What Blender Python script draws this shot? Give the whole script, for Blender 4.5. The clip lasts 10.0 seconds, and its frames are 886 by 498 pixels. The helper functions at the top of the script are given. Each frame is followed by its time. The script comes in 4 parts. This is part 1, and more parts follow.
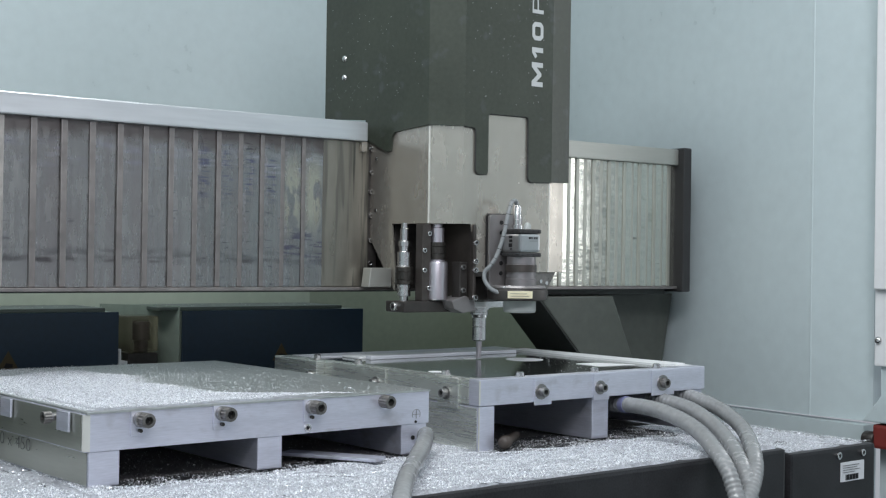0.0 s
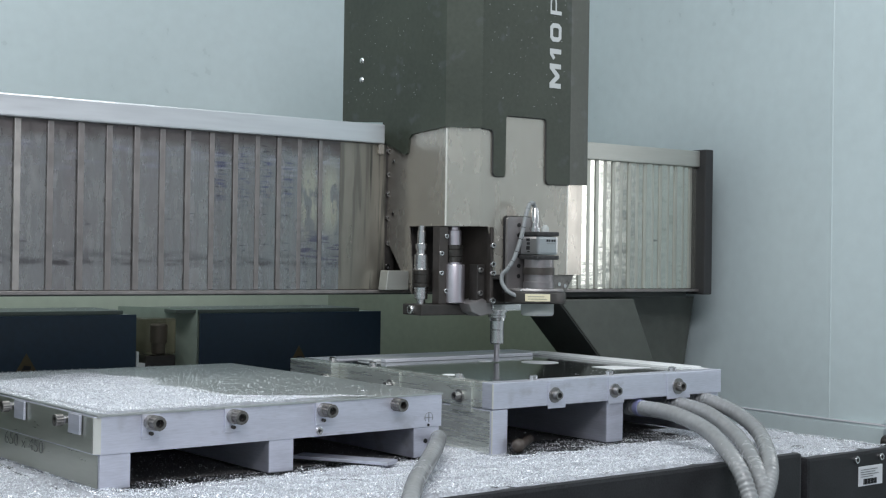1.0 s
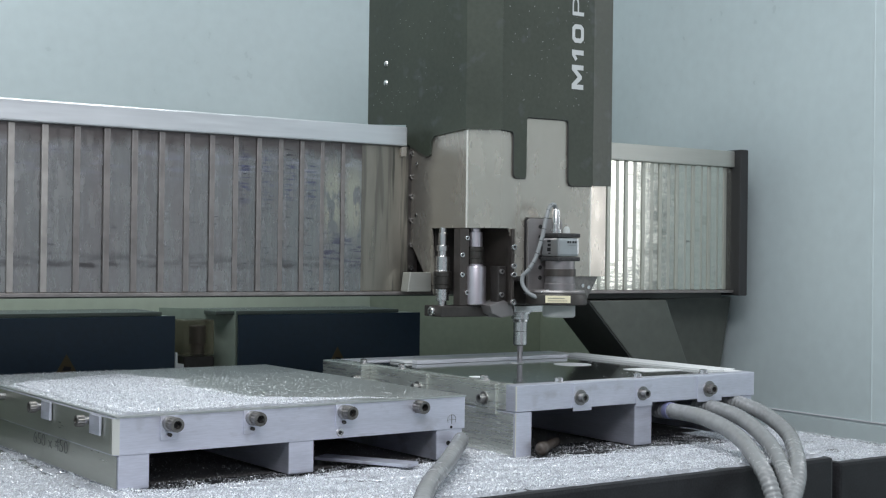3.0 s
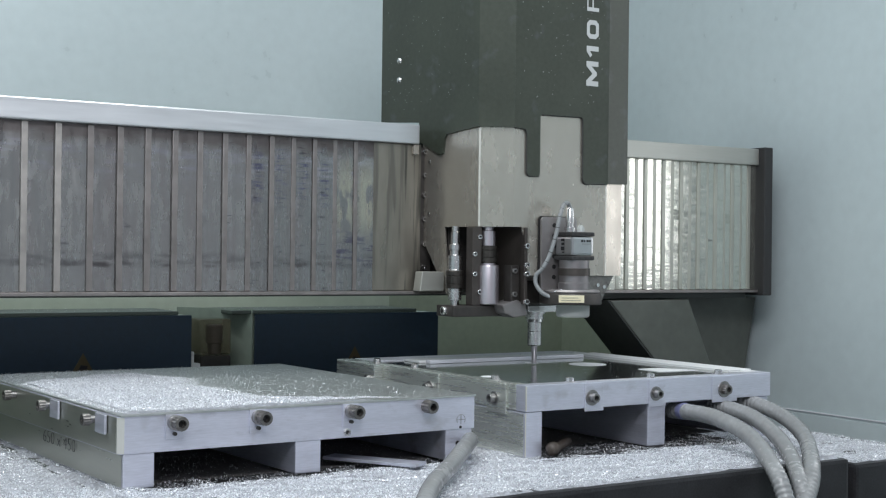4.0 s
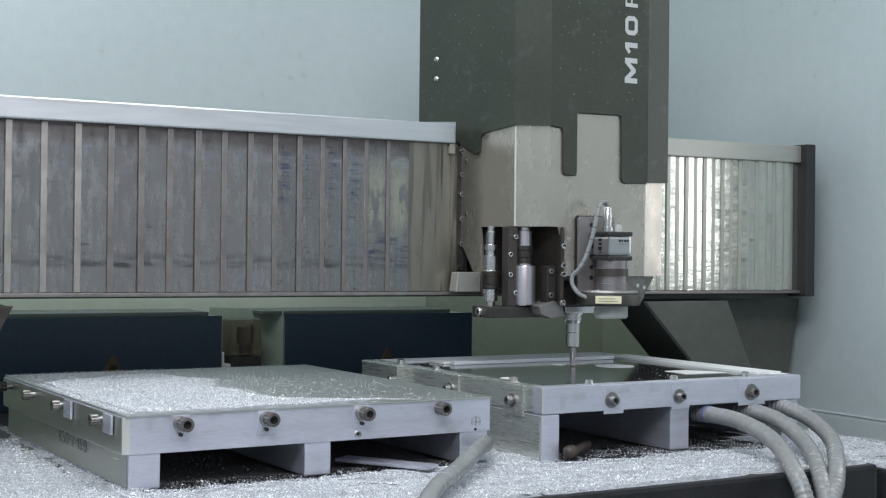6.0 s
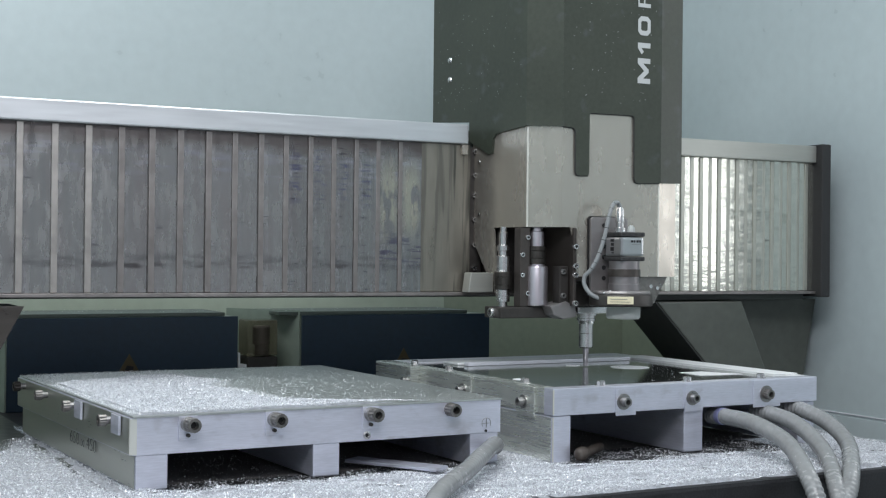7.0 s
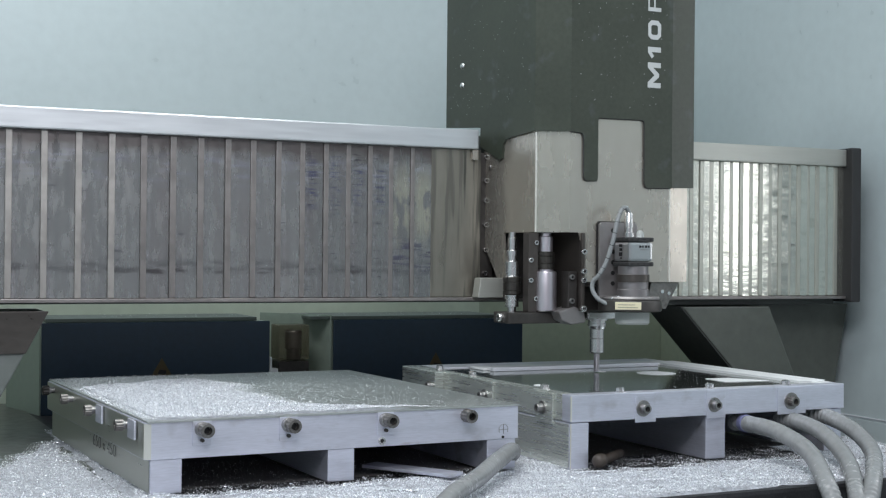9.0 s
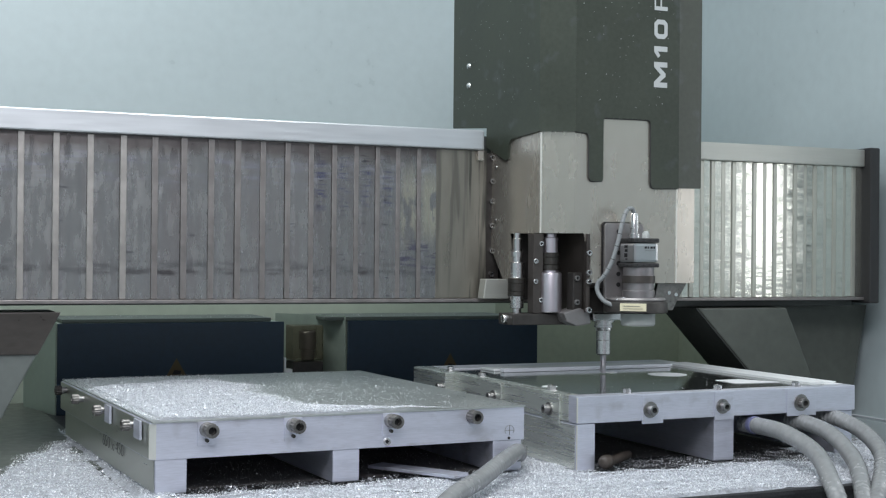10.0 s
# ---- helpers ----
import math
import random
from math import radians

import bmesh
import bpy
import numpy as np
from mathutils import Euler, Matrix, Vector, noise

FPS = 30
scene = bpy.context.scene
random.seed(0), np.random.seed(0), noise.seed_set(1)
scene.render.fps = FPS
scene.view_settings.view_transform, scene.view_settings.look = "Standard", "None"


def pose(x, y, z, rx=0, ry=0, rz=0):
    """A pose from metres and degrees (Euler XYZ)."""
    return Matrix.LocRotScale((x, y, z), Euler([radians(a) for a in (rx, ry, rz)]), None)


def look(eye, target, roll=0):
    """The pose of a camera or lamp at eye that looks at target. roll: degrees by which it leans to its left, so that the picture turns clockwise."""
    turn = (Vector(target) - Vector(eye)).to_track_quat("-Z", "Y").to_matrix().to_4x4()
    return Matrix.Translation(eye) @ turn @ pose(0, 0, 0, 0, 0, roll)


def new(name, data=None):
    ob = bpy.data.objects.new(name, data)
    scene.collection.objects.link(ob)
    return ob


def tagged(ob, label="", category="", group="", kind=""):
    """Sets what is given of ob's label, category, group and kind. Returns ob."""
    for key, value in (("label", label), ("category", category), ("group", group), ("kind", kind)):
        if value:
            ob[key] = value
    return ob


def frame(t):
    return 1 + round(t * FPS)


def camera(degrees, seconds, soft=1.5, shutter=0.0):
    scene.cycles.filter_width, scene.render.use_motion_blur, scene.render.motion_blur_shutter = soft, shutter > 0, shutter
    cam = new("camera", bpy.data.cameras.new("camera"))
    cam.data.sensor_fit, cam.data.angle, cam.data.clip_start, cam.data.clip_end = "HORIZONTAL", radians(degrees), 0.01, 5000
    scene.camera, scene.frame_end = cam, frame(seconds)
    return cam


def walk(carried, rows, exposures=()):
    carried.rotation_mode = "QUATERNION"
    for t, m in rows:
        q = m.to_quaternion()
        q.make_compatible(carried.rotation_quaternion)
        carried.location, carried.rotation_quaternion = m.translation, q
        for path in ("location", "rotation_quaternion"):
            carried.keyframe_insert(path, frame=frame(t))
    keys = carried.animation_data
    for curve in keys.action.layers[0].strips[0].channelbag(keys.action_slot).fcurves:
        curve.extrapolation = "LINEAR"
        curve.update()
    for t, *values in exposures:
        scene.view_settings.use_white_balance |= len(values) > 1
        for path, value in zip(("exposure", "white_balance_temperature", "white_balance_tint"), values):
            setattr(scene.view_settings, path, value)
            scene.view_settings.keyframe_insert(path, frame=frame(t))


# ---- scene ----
cam = camera(37.28, 10.0, 1.2)

PATH = [
    (0, (-0.3970, -0.9965, 0.1877), (0.5647, 0.2822, 0.1967), 0.85),
    (0.5, (-0.3912, -0.9997, 0.1887), (0.5584, 0.2880, 0.1977), 0.85),
    (1, (-0.3844, -1.0032, 0.1892), (0.5503, 0.2953, 0.1996), 0.82),
    (1.5, (-0.3773, -1.0092, 0.1902), (0.5427, 0.2998, 0.2003), 0.77),
    (2, (-0.3687, -1.0160, 0.1913), (0.5333, 0.3054, 0.2009), 0.77),
    (3.5, (-0.3355, -1.0334, 0.1924), (0.5103, 0.3248, 0.2009), 0.68),
    (4, (-0.3231, -1.0358, 0.1915), (0.5051, 0.3331, 0.1999), 0.69),
    (4.5, (-0.3087, -1.0381, 0.1921), (0.5014, 0.3416, 0.2006), 0.66),
    (5, (-0.2936, -1.0443, 0.1931), (0.4953, 0.3477, 0.2009), 0.60),
    (5.5, (-0.2826, -1.0475, 0.1917), (0.4897, 0.3537, 0.1991), 0.62),
    (6, (-0.2708, -1.0488, 0.1917), (0.4836, 0.3622, 0.1998), 0.61),
    (7.5, (-0.2441, -1.0565, 0.1924), (0.4625, 0.3790, 0.2011), 0.61),
    (8, (-0.2352, -1.0613, 0.1937), (0.4549, 0.3823, 0.2032), 0.60),
    (8.5, (-0.2252, -1.0665, 0.1951), (0.4464, 0.3857, 0.2048), 0.57),
    (9, (-0.2153, -1.0726, 0.1964), (0.4383, 0.3878, 0.2062), 0.56),
    (9.5, (-0.2046, -1.0786, 0.1974), (0.4305, 0.3899, 0.2071), 0.55),
    (10, (-0.1950, -1.0845, 0.1975), (0.4237, 0.3910, 0.2073), 0.54),
]
walk(cam, [(t, look(eye, target, roll)) for t, eye, target, roll in PATH])

# ---- light ----
world = bpy.data.worlds.new("workshop")
scene.world = world
world.use_nodes = True
world.node_tree.nodes["Background"].inputs[0].default_value = (0.80, 0.86, 0.95, 1)
world.node_tree.nodes["Background"].inputs[1].default_value = 0.44
scene.view_settings.exposure = 0.0


def area_lamp(name, eye, target, sx, sy, watts, colour):
    data = bpy.data.lights.new(name, "AREA")
    data.shape, data.size, data.size_y, data.energy, data.color = "RECTANGLE", sx, sy, watts, colour
    ob = new(name, data)
    ob.matrix_world = look(eye, target)
    return ob


# a machine lamp under the ceiling, the lamp column beside the door and the daylight of the open loading door
area_lamp("ceiling_lamp", (0.10, -0.14, 1.12), (0.16, -0.10, 0.0), 1.3, 0.14, 9.2, (0.94, 0.98, 0.99))
area_lamp("door_lamp_column", (0.994, -0.062, 0.535), (0.0, -0.062, 0.535), 0.056, 0.74, 0.62, (0.96, 0.97, 1.0))
area_lamp("door_daylight", (-0.22, -1.08, 1.10), (0.60, 0.05, 0.10), 0.8, 0.5, 19.0, (0.925, 0.93, 0.99))


# ---- materials ----
def mat(name, base, rough=0.5, metal=0.0, var=0.15, scale=8.0, grain=120.0, bump=0.05, stretch=(1, 1, 1), rvar=0.1, spec=0.5, coat=0.0, dirt=None, dirt_at=0.62, streak=None, dark=None, dark_at=0.66, shuffle=False, bands=(None, None)):
    """Two scales of variation (stains and grain) in colour, roughness and relief."""
    m = bpy.data.materials.new(name)
    m.use_nodes = True
    nt = m.node_tree
    b = nt.nodes["Principled BSDF"]
    tc = nt.nodes.new("ShaderNodeTexCoord")
    mp = nt.nodes.new("ShaderNodeMapping")
    mp.inputs["Scale"].default_value = stretch
    where = tc.outputs["Object"]
    if shuffle:
        oi = nt.nodes.new("ShaderNodeObjectInfo")
        am = nt.nodes.new("ShaderNodeVectorMath")
        am.operation = "MULTIPLY_ADD"
        nt.links.new(oi.outputs["Random"], am.inputs[0])
        am.inputs[1].default_value = (7.0, 5.0, 9.0)
        nt.links.new(where, am.inputs[2])
        where = am.outputs[0]
    nt.links.new(where, mp.inputs["Vector"])
    mq = nt.nodes.new("ShaderNodeMapping")
    mq.inputs["Scale"].default_value = streak or stretch
    nt.links.new(where, mq.inputs["Vector"])

    def tex(s, detail, source=None):
        n = nt.nodes.new("ShaderNodeTexNoise")
        n.inputs["Scale"].default_value, n.inputs["Detail"].default_value = s, detail
        nt.links.new((source or mp).outputs["Vector"], n.inputs["Vector"])
        return n
    n1, n2 = tex(scale, 5), tex(grain, 3)
    add = nt.nodes.new("ShaderNodeMath")
    add.operation = "ADD"
    nt.links.new(n1.outputs["Fac"], add.inputs[0])
    nt.links.new(n2.outputs["Fac"], add.inputs[1])
    ramp = nt.nodes.new("ShaderNodeMapRange")
    ramp.inputs["From Min"].default_value, ramp.inputs["From Max"].default_value = 0.6, 1.4
    nt.links.new(add.outputs[0], ramp.inputs["Value"])
    mix = nt.nodes.new("ShaderNodeMix")
    mix.data_type = "RGBA"
    mix.inputs["A"].default_value = (*[c * (1 - var) for c in base], 1)
    mix.inputs["B"].default_value = (*[min(1, c * (1 + var)) for c in base], 1)
    nt.links.new(ramp.outputs["Result"], mix.inputs["Factor"])
    colour = mix.outputs["Result"]
    for tone, level, s, band in ((dirt, dirt_at, 2.3, bands[0]), (dark, dark_at, 1.7, bands[1])):
        if not tone:
            continue
        n3 = tex(scale * s, 6, mq)
        r3 = nt.nodes.new("ShaderNodeMapRange")
        r3.inputs["From Min"].default_value, r3.inputs["From Max"].default_value = level, level + 0.10
        fac = n3.outputs["Fac"]
        if band:
            # stains gather round a height: centre, half width, amount
            sep = nt.nodes.new("ShaderNodeSeparateXYZ")
            nt.links.new(tc.outputs["Object"], sep.inputs[0])
            off = nt.nodes.new("ShaderNodeMath")
            off.operation, off.inputs[1].default_value = "SUBTRACT", band[0]
            nt.links.new(sep.outputs[band[3] if len(band) > 3 else "Z"], off.inputs[0])
            ab = nt.nodes.new("ShaderNodeMath")
            ab.operation = "ABSOLUTE"
            nt.links.new(off.outputs[0], ab.inputs[0])
            mr = nt.nodes.new("ShaderNodeMapRange")
            mr.inputs["From Max"].default_value, mr.inputs["To Min"].default_value, mr.inputs["To Max"].default_value = band[1], band[2], 0.0
            nt.links.new(ab.outputs[0], mr.inputs["Value"])
            su = nt.nodes.new("ShaderNodeMath")
            su.operation = "ADD"
            nt.links.new(fac, su.inputs[0])
            nt.links.new(mr.outputs["Result"], su.inputs[1])
            fac = su.outputs[0]
        nt.links.new(fac, r3.inputs["Value"])
        m3 = nt.nodes.new("ShaderNodeMix")
        m3.data_type = "RGBA"
        m3.inputs["B"].default_value = (*tone, 1)
        nt.links.new(r3.outputs["Result"], m3.inputs["Factor"])
        nt.links.new(colour, m3.inputs["A"])
        colour = m3.outputs["Result"]
    nt.links.new(colour, b.inputs["Base Color"])
    rr = nt.nodes.new("ShaderNodeMapRange")
    rr.inputs["To Min"].default_value, rr.inputs["To Max"].default_value = max(0.02, rough - rvar), min(1, rough + rvar)
    nt.links.new(ramp.outputs["Result"], rr.inputs["Value"])
    nt.links.new(rr.outputs["Result"], b.inputs["Roughness"])
    b.inputs["Metallic"].default_value = metal
    b.inputs["Specular IOR Level"].default_value = spec
    b.inputs["Coat Weight"].default_value = coat
    if bump:
        bp = nt.nodes.new("ShaderNodeBump")
        bp.inputs["Strength"].default_value, bp.inputs["Distance"].default_value = bump, 0.002
        nt.links.new(add.outputs[0], bp.inputs["Height"])
        nt.links.new(bp.outputs["Normal"], b.inputs["Normal"])
    return m


def plain(name, base, rough=0.5, metal=0.0, trans=0.0, ior=1.45):
    m = bpy.data.materials.new(name)
    m.use_nodes = True
    b = m.node_tree.nodes["Principled BSDF"]
    b.inputs["Base Color"].default_value = (*base, 1)
    b.inputs["Roughness"].default_value = rough
    b.inputs["Metallic"].default_value = metal
    b.inputs["Transmission Weight"].default_value = trans
    b.inputs["IOR"].default_value = ior
    return m


def chip_material():
    """Bright aluminium swarf: each flake has its own tone and gloss."""
    m = bpy.data.materials.new("aluminium_swarf")
    m.use_nodes = True
    nt = m.node_tree
    b = nt.nodes["Principled BSDF"]
    g = nt.nodes.new("ShaderNodeNewGeometry")
    r = nt.nodes.new("ShaderNodeValToRGB")
    r.color_ramp.elements[0].color, r.color_ramp.elements[1].color = (0.60, 0.62, 0.67, 1), (0.97, 0.985, 1.0, 1)
    nt.links.new(g.outputs["Random Per Island"], r.inputs["Fac"])
    nt.links.new(r.outputs["Color"], b.inputs["Base Color"])
    q = nt.nodes.new("ShaderNodeMapRange")
    q.inputs["To Min"].default_value, q.inputs["To Max"].default_value = 0.14, 0.45
    nt.links.new(g.outputs["Random Per Island"], q.inputs["Value"])
    nt.links.new(q.outputs["Result"], b.inputs["Roughness"])
    b.inputs["Metallic"].default_value = 0.45
    return m


def lamella_steel(name, smear=None, patch=None, base=0.29):
    """Oil-stained steel: upright streaks, a dark brown band along the top, a wiped line near the foot, scratches beside
    the lip.
    """
    m = bpy.data.materials.new(name)
    m.use_nodes = True
    nt = m.node_tree
    b = nt.nodes["Principled BSDF"]
    tc = nt.nodes.new("ShaderNodeTexCoord")
    sep = nt.nodes.new("ShaderNodeSeparateXYZ")
    nt.links.new(tc.outputs["Object"], sep.inputs[0])
    oi = nt.nodes.new("ShaderNodeObjectInfo")
    shift = nt.nodes.new("ShaderNodeVectorMath")
    shift.operation = "MULTIPLY_ADD"
    nt.links.new(oi.outputs["Random"], shift.inputs[0])
    shift.inputs[1].default_value = (7.0, 5.0, 9.0)
    nt.links.new(tc.outputs["Object"], shift.inputs[2])

    def put(socket, v):
        if isinstance(v, (int, float)):
            socket.default_value = v
        else:
            nt.links.new(v, socket)

    def grain(x, z, detail=4):
        mp = nt.nodes.new("ShaderNodeMapping")
        mp.inputs["Scale"].default_value = (x, 40, z)
        nt.links.new(shift.outputs[0], mp.inputs["Vector"])
        n = nt.nodes.new("ShaderNodeTexNoise")
        n.inputs["Scale"].default_value, n.inputs["Detail"].default_value = 1.0, detail
        nt.links.new(mp.outputs["Vector"], n.inputs["Vector"])
        return n.outputs["Fac"]

    def sums(kind, p, q, r=0.0):
        n = nt.nodes.new("ShaderNodeMath")
        n.operation = kind
        put(n.inputs[0], p), put(n.inputs[1], q), put(n.inputs[2], r)
        return n.outputs[0]

    def ramp(v, lo, hi, top=1.0):
        n = nt.nodes.new("ShaderNodeMapRange")
        put(n.inputs["Value"], v)
        n.inputs["From Min"].default_value, n.inputs["From Max"].default_value, n.inputs["To Max"].default_value = lo, hi, top
        return n.outputs["Result"]

    def near(v, centre, half):
        return ramp(sums("ABSOLUTE", sums("SUBTRACT", v, centre), 0.0), half, half * 0.35)

    def blend(f, p, q):
        n = nt.nodes.new("ShaderNodeMix")
        n.data_type = "RGBA"
        put(n.inputs["Factor"], f)
        for key, v in (("A", p), ("B", q)):
            if isinstance(v, tuple):
                n.inputs[key].default_value = (*v, 1)
            else:
                nt.links.new(v, n.inputs[key])
        return n.outputs["Result"]
    x, z = sep.outputs["X"], sep.outputs["Z"]
    streaks = grain(260, 5)
    c = blend(ramp(streaks, 0.3, 0.7), (base * 0.98, base, base), (base * 1.12, base * 1.13, base * 1.11))
    c = blend(ramp(grain(70, 9), 0.46, 0.74, 0.42), c, (base, base * 0.88, base * 0.88))
    c = blend(ramp(grain(110, 26), 0.52, 0.76, 0.22), c, (0.34, 0.345, 0.355))
    # pale dust smears near the foot and beside the lip
    c = blend(sums("MULTIPLY", ramp(grain(330, 28), 0.50, 0.68, 0.5), ramp(z, 0.062, 0.012)), c, (0.33, 0.34, 0.355))
    c = blend(sums("MULTIPLY", ramp(grain(420, 240), 0.50, 0.60, 0.6), near(x, 0.0085, 0.004)), c, (0.38, 0.37, 0.39))
    # smears wiped along the slide
    c = blend(sums("MULTIPLY", ramp(grain(26, 260), 0.52, 0.64, 0.6), near(z, 0.140, 0.024)), c, (0.37, 0.37, 0.43))
    c = blend(sums("MULTIPLY", ramp(grain(60, 420), 0.64, 0.70, 0.7), near(x, 0.010, 0.008)), c, (0.12, 0.12, 0.135))
    wander = sums("MULTIPLY_ADD", grain(30, 0, 2), 0.007, z)
    c = blend(sums("MULTIPLY", near(wander, 0.0378, 0.0040), ramp(grain(42, 150), 0.47, 0.62, 0.9)), c, (0.095, 0.085, 0.088))
    c = blend(sums("MULTIPLY", near(wander, 0.0415, 0.010), ramp(grain(34, 200), 0.44, 0.60, 0.6)), c, (0.13, 0.13, 0.135))
    if smear:
        c = blend(sums("MULTIPLY", ramp(grain(38, 420, 3), 0.53, 0.58, 0.9), sums("MULTIPLY", near(z, 0.130, 0.040), near(x, 0.0145, 0.009))), c, smear)
        c = blend(sums("MULTIPLY", ramp(grain(60, 330), 0.63, 0.67, 0.9), near(x, 0.013, 0.008)), c, (0.075, 0.075, 0.095))
    if patch:
        c = blend(sums("MULTIPLY", ramp(grain(75, 34, 5), 0.40, 0.46, 0.95), sums("MULTIPLY", near(z, 0.108, 0.052), near(x, 0.016, 0.014))), c, patch)
        c = blend(sums("MULTIPLY", ramp(grain(40, 260), 0.54, 0.60, 0.9), near(z, 0.052, 0.024)), c, (0.11, 0.105, 0.15))
    # dark brown band along the top, wandering lower edge, pale line below
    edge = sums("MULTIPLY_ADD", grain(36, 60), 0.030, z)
    top_band = ramp(edge, 0.165, 0.180, 0.8)
    c = blend(top_band, c, (0.115, 0.096, 0.092))
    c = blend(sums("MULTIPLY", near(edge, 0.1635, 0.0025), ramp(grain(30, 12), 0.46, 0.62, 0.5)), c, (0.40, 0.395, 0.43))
    nt.links.new(c, b.inputs["Base Color"])
    put(b.inputs["Roughness"], ramp(sums("MULTIPLY_ADD", top_band, 0.25, grain(150, 40)), 0.2, 1.0, 0.62))
    b.inputs["Metallic"].default_value = 0.8
    bp = nt.nodes.new("ShaderNodeBump")
    bp.inputs["Strength"].default_value, bp.inputs["Distance"].default_value = 0.05, 0.002
    nt.links.new(streaks, bp.inputs["Height"])
    nt.links.new(bp.outputs["Normal"], b.inputs["Normal"])
    return m


WALL = mat("light_grey_enamel", (0.555, 0.635, 0.65), 0.34, var=0.05, scale=3, grain=60, bump=0.003)
# the wall enamel with the greenish beam shade put into its colour
WALL_LOW = mat("wall_enamel_in_shade", (0.57, 0.63, 0.53), 0.42, var=0.08, scale=4, grain=60, bump=0.02)
WHITE = mat("white_enamel", (0.82, 0.83, 0.84), 0.4, var=0.03, bump=0.01)
GRANITE = mat("black_granite", (0.024, 0.024, 0.0265), 0.42, var=0.6, scale=30, grain=500, bump=0.02, spec=0.3, dirt=(0.05, 0.05, 0.055), dirt_at=0.68)
ALU = mat("milled_aluminium", (0.68, 0.69, 0.78), 0.44, metal=0.75, var=0.12, scale=12, grain=90, bump=0.05, stretch=(1, 1, 9), dirt=(0.56, 0.56, 0.62), dirt_at=0.58, streak=(1, 1, 1.6))
# saw-marked, and darkened with the shade of the left-turned faces
ALU_SIDE = mat("sawn_aluminium_shade", (0.62, 0.64, 0.60), 0.28, metal=0.75, var=0.09, scale=7, grain=40, bump=0.006, stretch=(0.5, 0.5, 9))
# lighter copy for bar tops: the wall's reflection put into the colour
ALU_LIT = mat("lit_milled_aluminium", (0.78, 0.78, 0.84), 0.40, metal=0.35, var=0.10, scale=12, grain=90, bump=0.03, stretch=(0.4, 1, 4))
# darker copy: the left face's dim olive reflection put into the colour
ALU_SHADE = mat("shaded_sawn_aluminium", (0.46, 0.47, 0.42), 0.34, metal=0.85, var=0.10, scale=8, grain=50, bump=0.01, stretch=(0.6, 0.6, 8))
ALU_TOP = mat("oiled_aluminium_plate", (0.52, 0.54, 0.53), 0.31, metal=0.8, var=0.14, scale=14, grain=150, bump=0.02, rvar=0.05)
RAIL = mat("anodised_rail", (0.70, 0.72, 0.74), 0.36, metal=0.85, var=0.06, scale=14, grain=90, bump=0.03, stretch=(0.2, 1, 3))
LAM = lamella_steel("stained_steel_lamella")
LIP = mat("worn_steel_lip", (0.27, 0.248, 0.24), 0.40, metal=0.75, var=0.2, scale=30, grain=90, bump=0.05)
LAM_R = mat("bright_steel_lamella", (0.62, 0.625, 0.565), 0.17, metal=0.95, var=0.10, scale=34, grain=90, bump=0.30, stretch=(0.45, 1, 2.2), rvar=0.08, dirt=(0.52, 0.525, 0.46), dirt_at=0.60, streak=(0.5, 1, 1.6), dark=(0.20, 0.20, 0.18), dark_at=0.70, shuffle=True)
# right rail's dimmer reflection put into the colour; also the wiper block's grey
RAIL_DIM = mat("dim_rail_grey", (0.47, 0.475, 0.44), 0.48, metal=0.7, var=0.08, scale=14, grain=90, bump=0.03, stretch=(0.2, 1, 3))
CAM_SHELL = mat("satin_silver_shell", (0.44, 0.45, 0.46), 0.30, metal=0.9, var=0.05, scale=30, grain=300, bump=0.01, rvar=0.03)
LEG_PALE = mat("pale_grey_gantry_paint", (0.135, 0.150, 0.142), 0.42, var=0.14, scale=9, grain=120, bump=0.03, dirt=(0.16, 0.17, 0.165), dirt_at=0.62)
LEG_BROWN = mat("oily_brown_steel", (0.060, 0.053, 0.048), 0.32, metal=0.3, var=0.3, scale=14, grain=160, bump=0.03, stretch=(0.4, 1, 1))
LIP_R = mat("matt_grey_lip", (0.47, 0.475, 0.42), 0.40, metal=0.6, var=0.10, scale=30, grain=90, bump=0.04, stretch=(1, 1, 0.3))
# lighter copy of the lip, reflected light put into its colour
LIP_LIGHT = mat("lit_steel_lip", (0.40, 0.375, 0.355), 0.42, metal=0.7, var=0.2, scale=30, grain=90, bump=0.05)
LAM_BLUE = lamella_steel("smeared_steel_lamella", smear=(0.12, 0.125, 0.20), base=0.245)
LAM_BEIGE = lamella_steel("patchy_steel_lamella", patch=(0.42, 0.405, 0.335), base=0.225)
STEEL = mat("brushed_steel", (0.47, 0.438, 0.388), 0.27, metal=0.72, var=0.05, scale=9, grain=70, bump=0.006, stretch=(1, 1, 0.4), dirt=(0.42, 0.39, 0.345), dirt_at=0.62, dark=(0.40, 0.372, 0.33), dark_at=0.74)
STAINED = mat("stained_end_lamella", (0.29, 0.27, 0.23), 0.34, metal=0.8, var=0.2, scale=34, grain=90, bump=0.02, stretch=(1, 1, 0.2), dirt=(0.11, 0.108, 0.095), dirt_at=0.66, streak=(1.6, 1, 0.10), dark=(0.19, 0.178, 0.155), dark_at=0.58, bands=((0.066, 0.034, 0.30, "X"), (0.0, 0.024, 0.16, "X")))
COVER = mat("dark_green_grey_paint", (0.042, 0.049, 0.038), 0.38, var=0.22, scale=16, grain=200, bump=0.012, spec=0.36, dirt=(0.060, 0.068, 0.064), dirt_at=0.60)
# pale tone for painted highlights along edges and bends
EDGE_GLINT = plain("edge_highlight", (0.72, 0.71, 0.66), 0.4, 0.5)
BLACKEN = mat("blackened_steel", (0.058, 0.053, 0.050), 0.42, metal=0.5, var=0.3, scale=20, grain=150, bump=0.04)
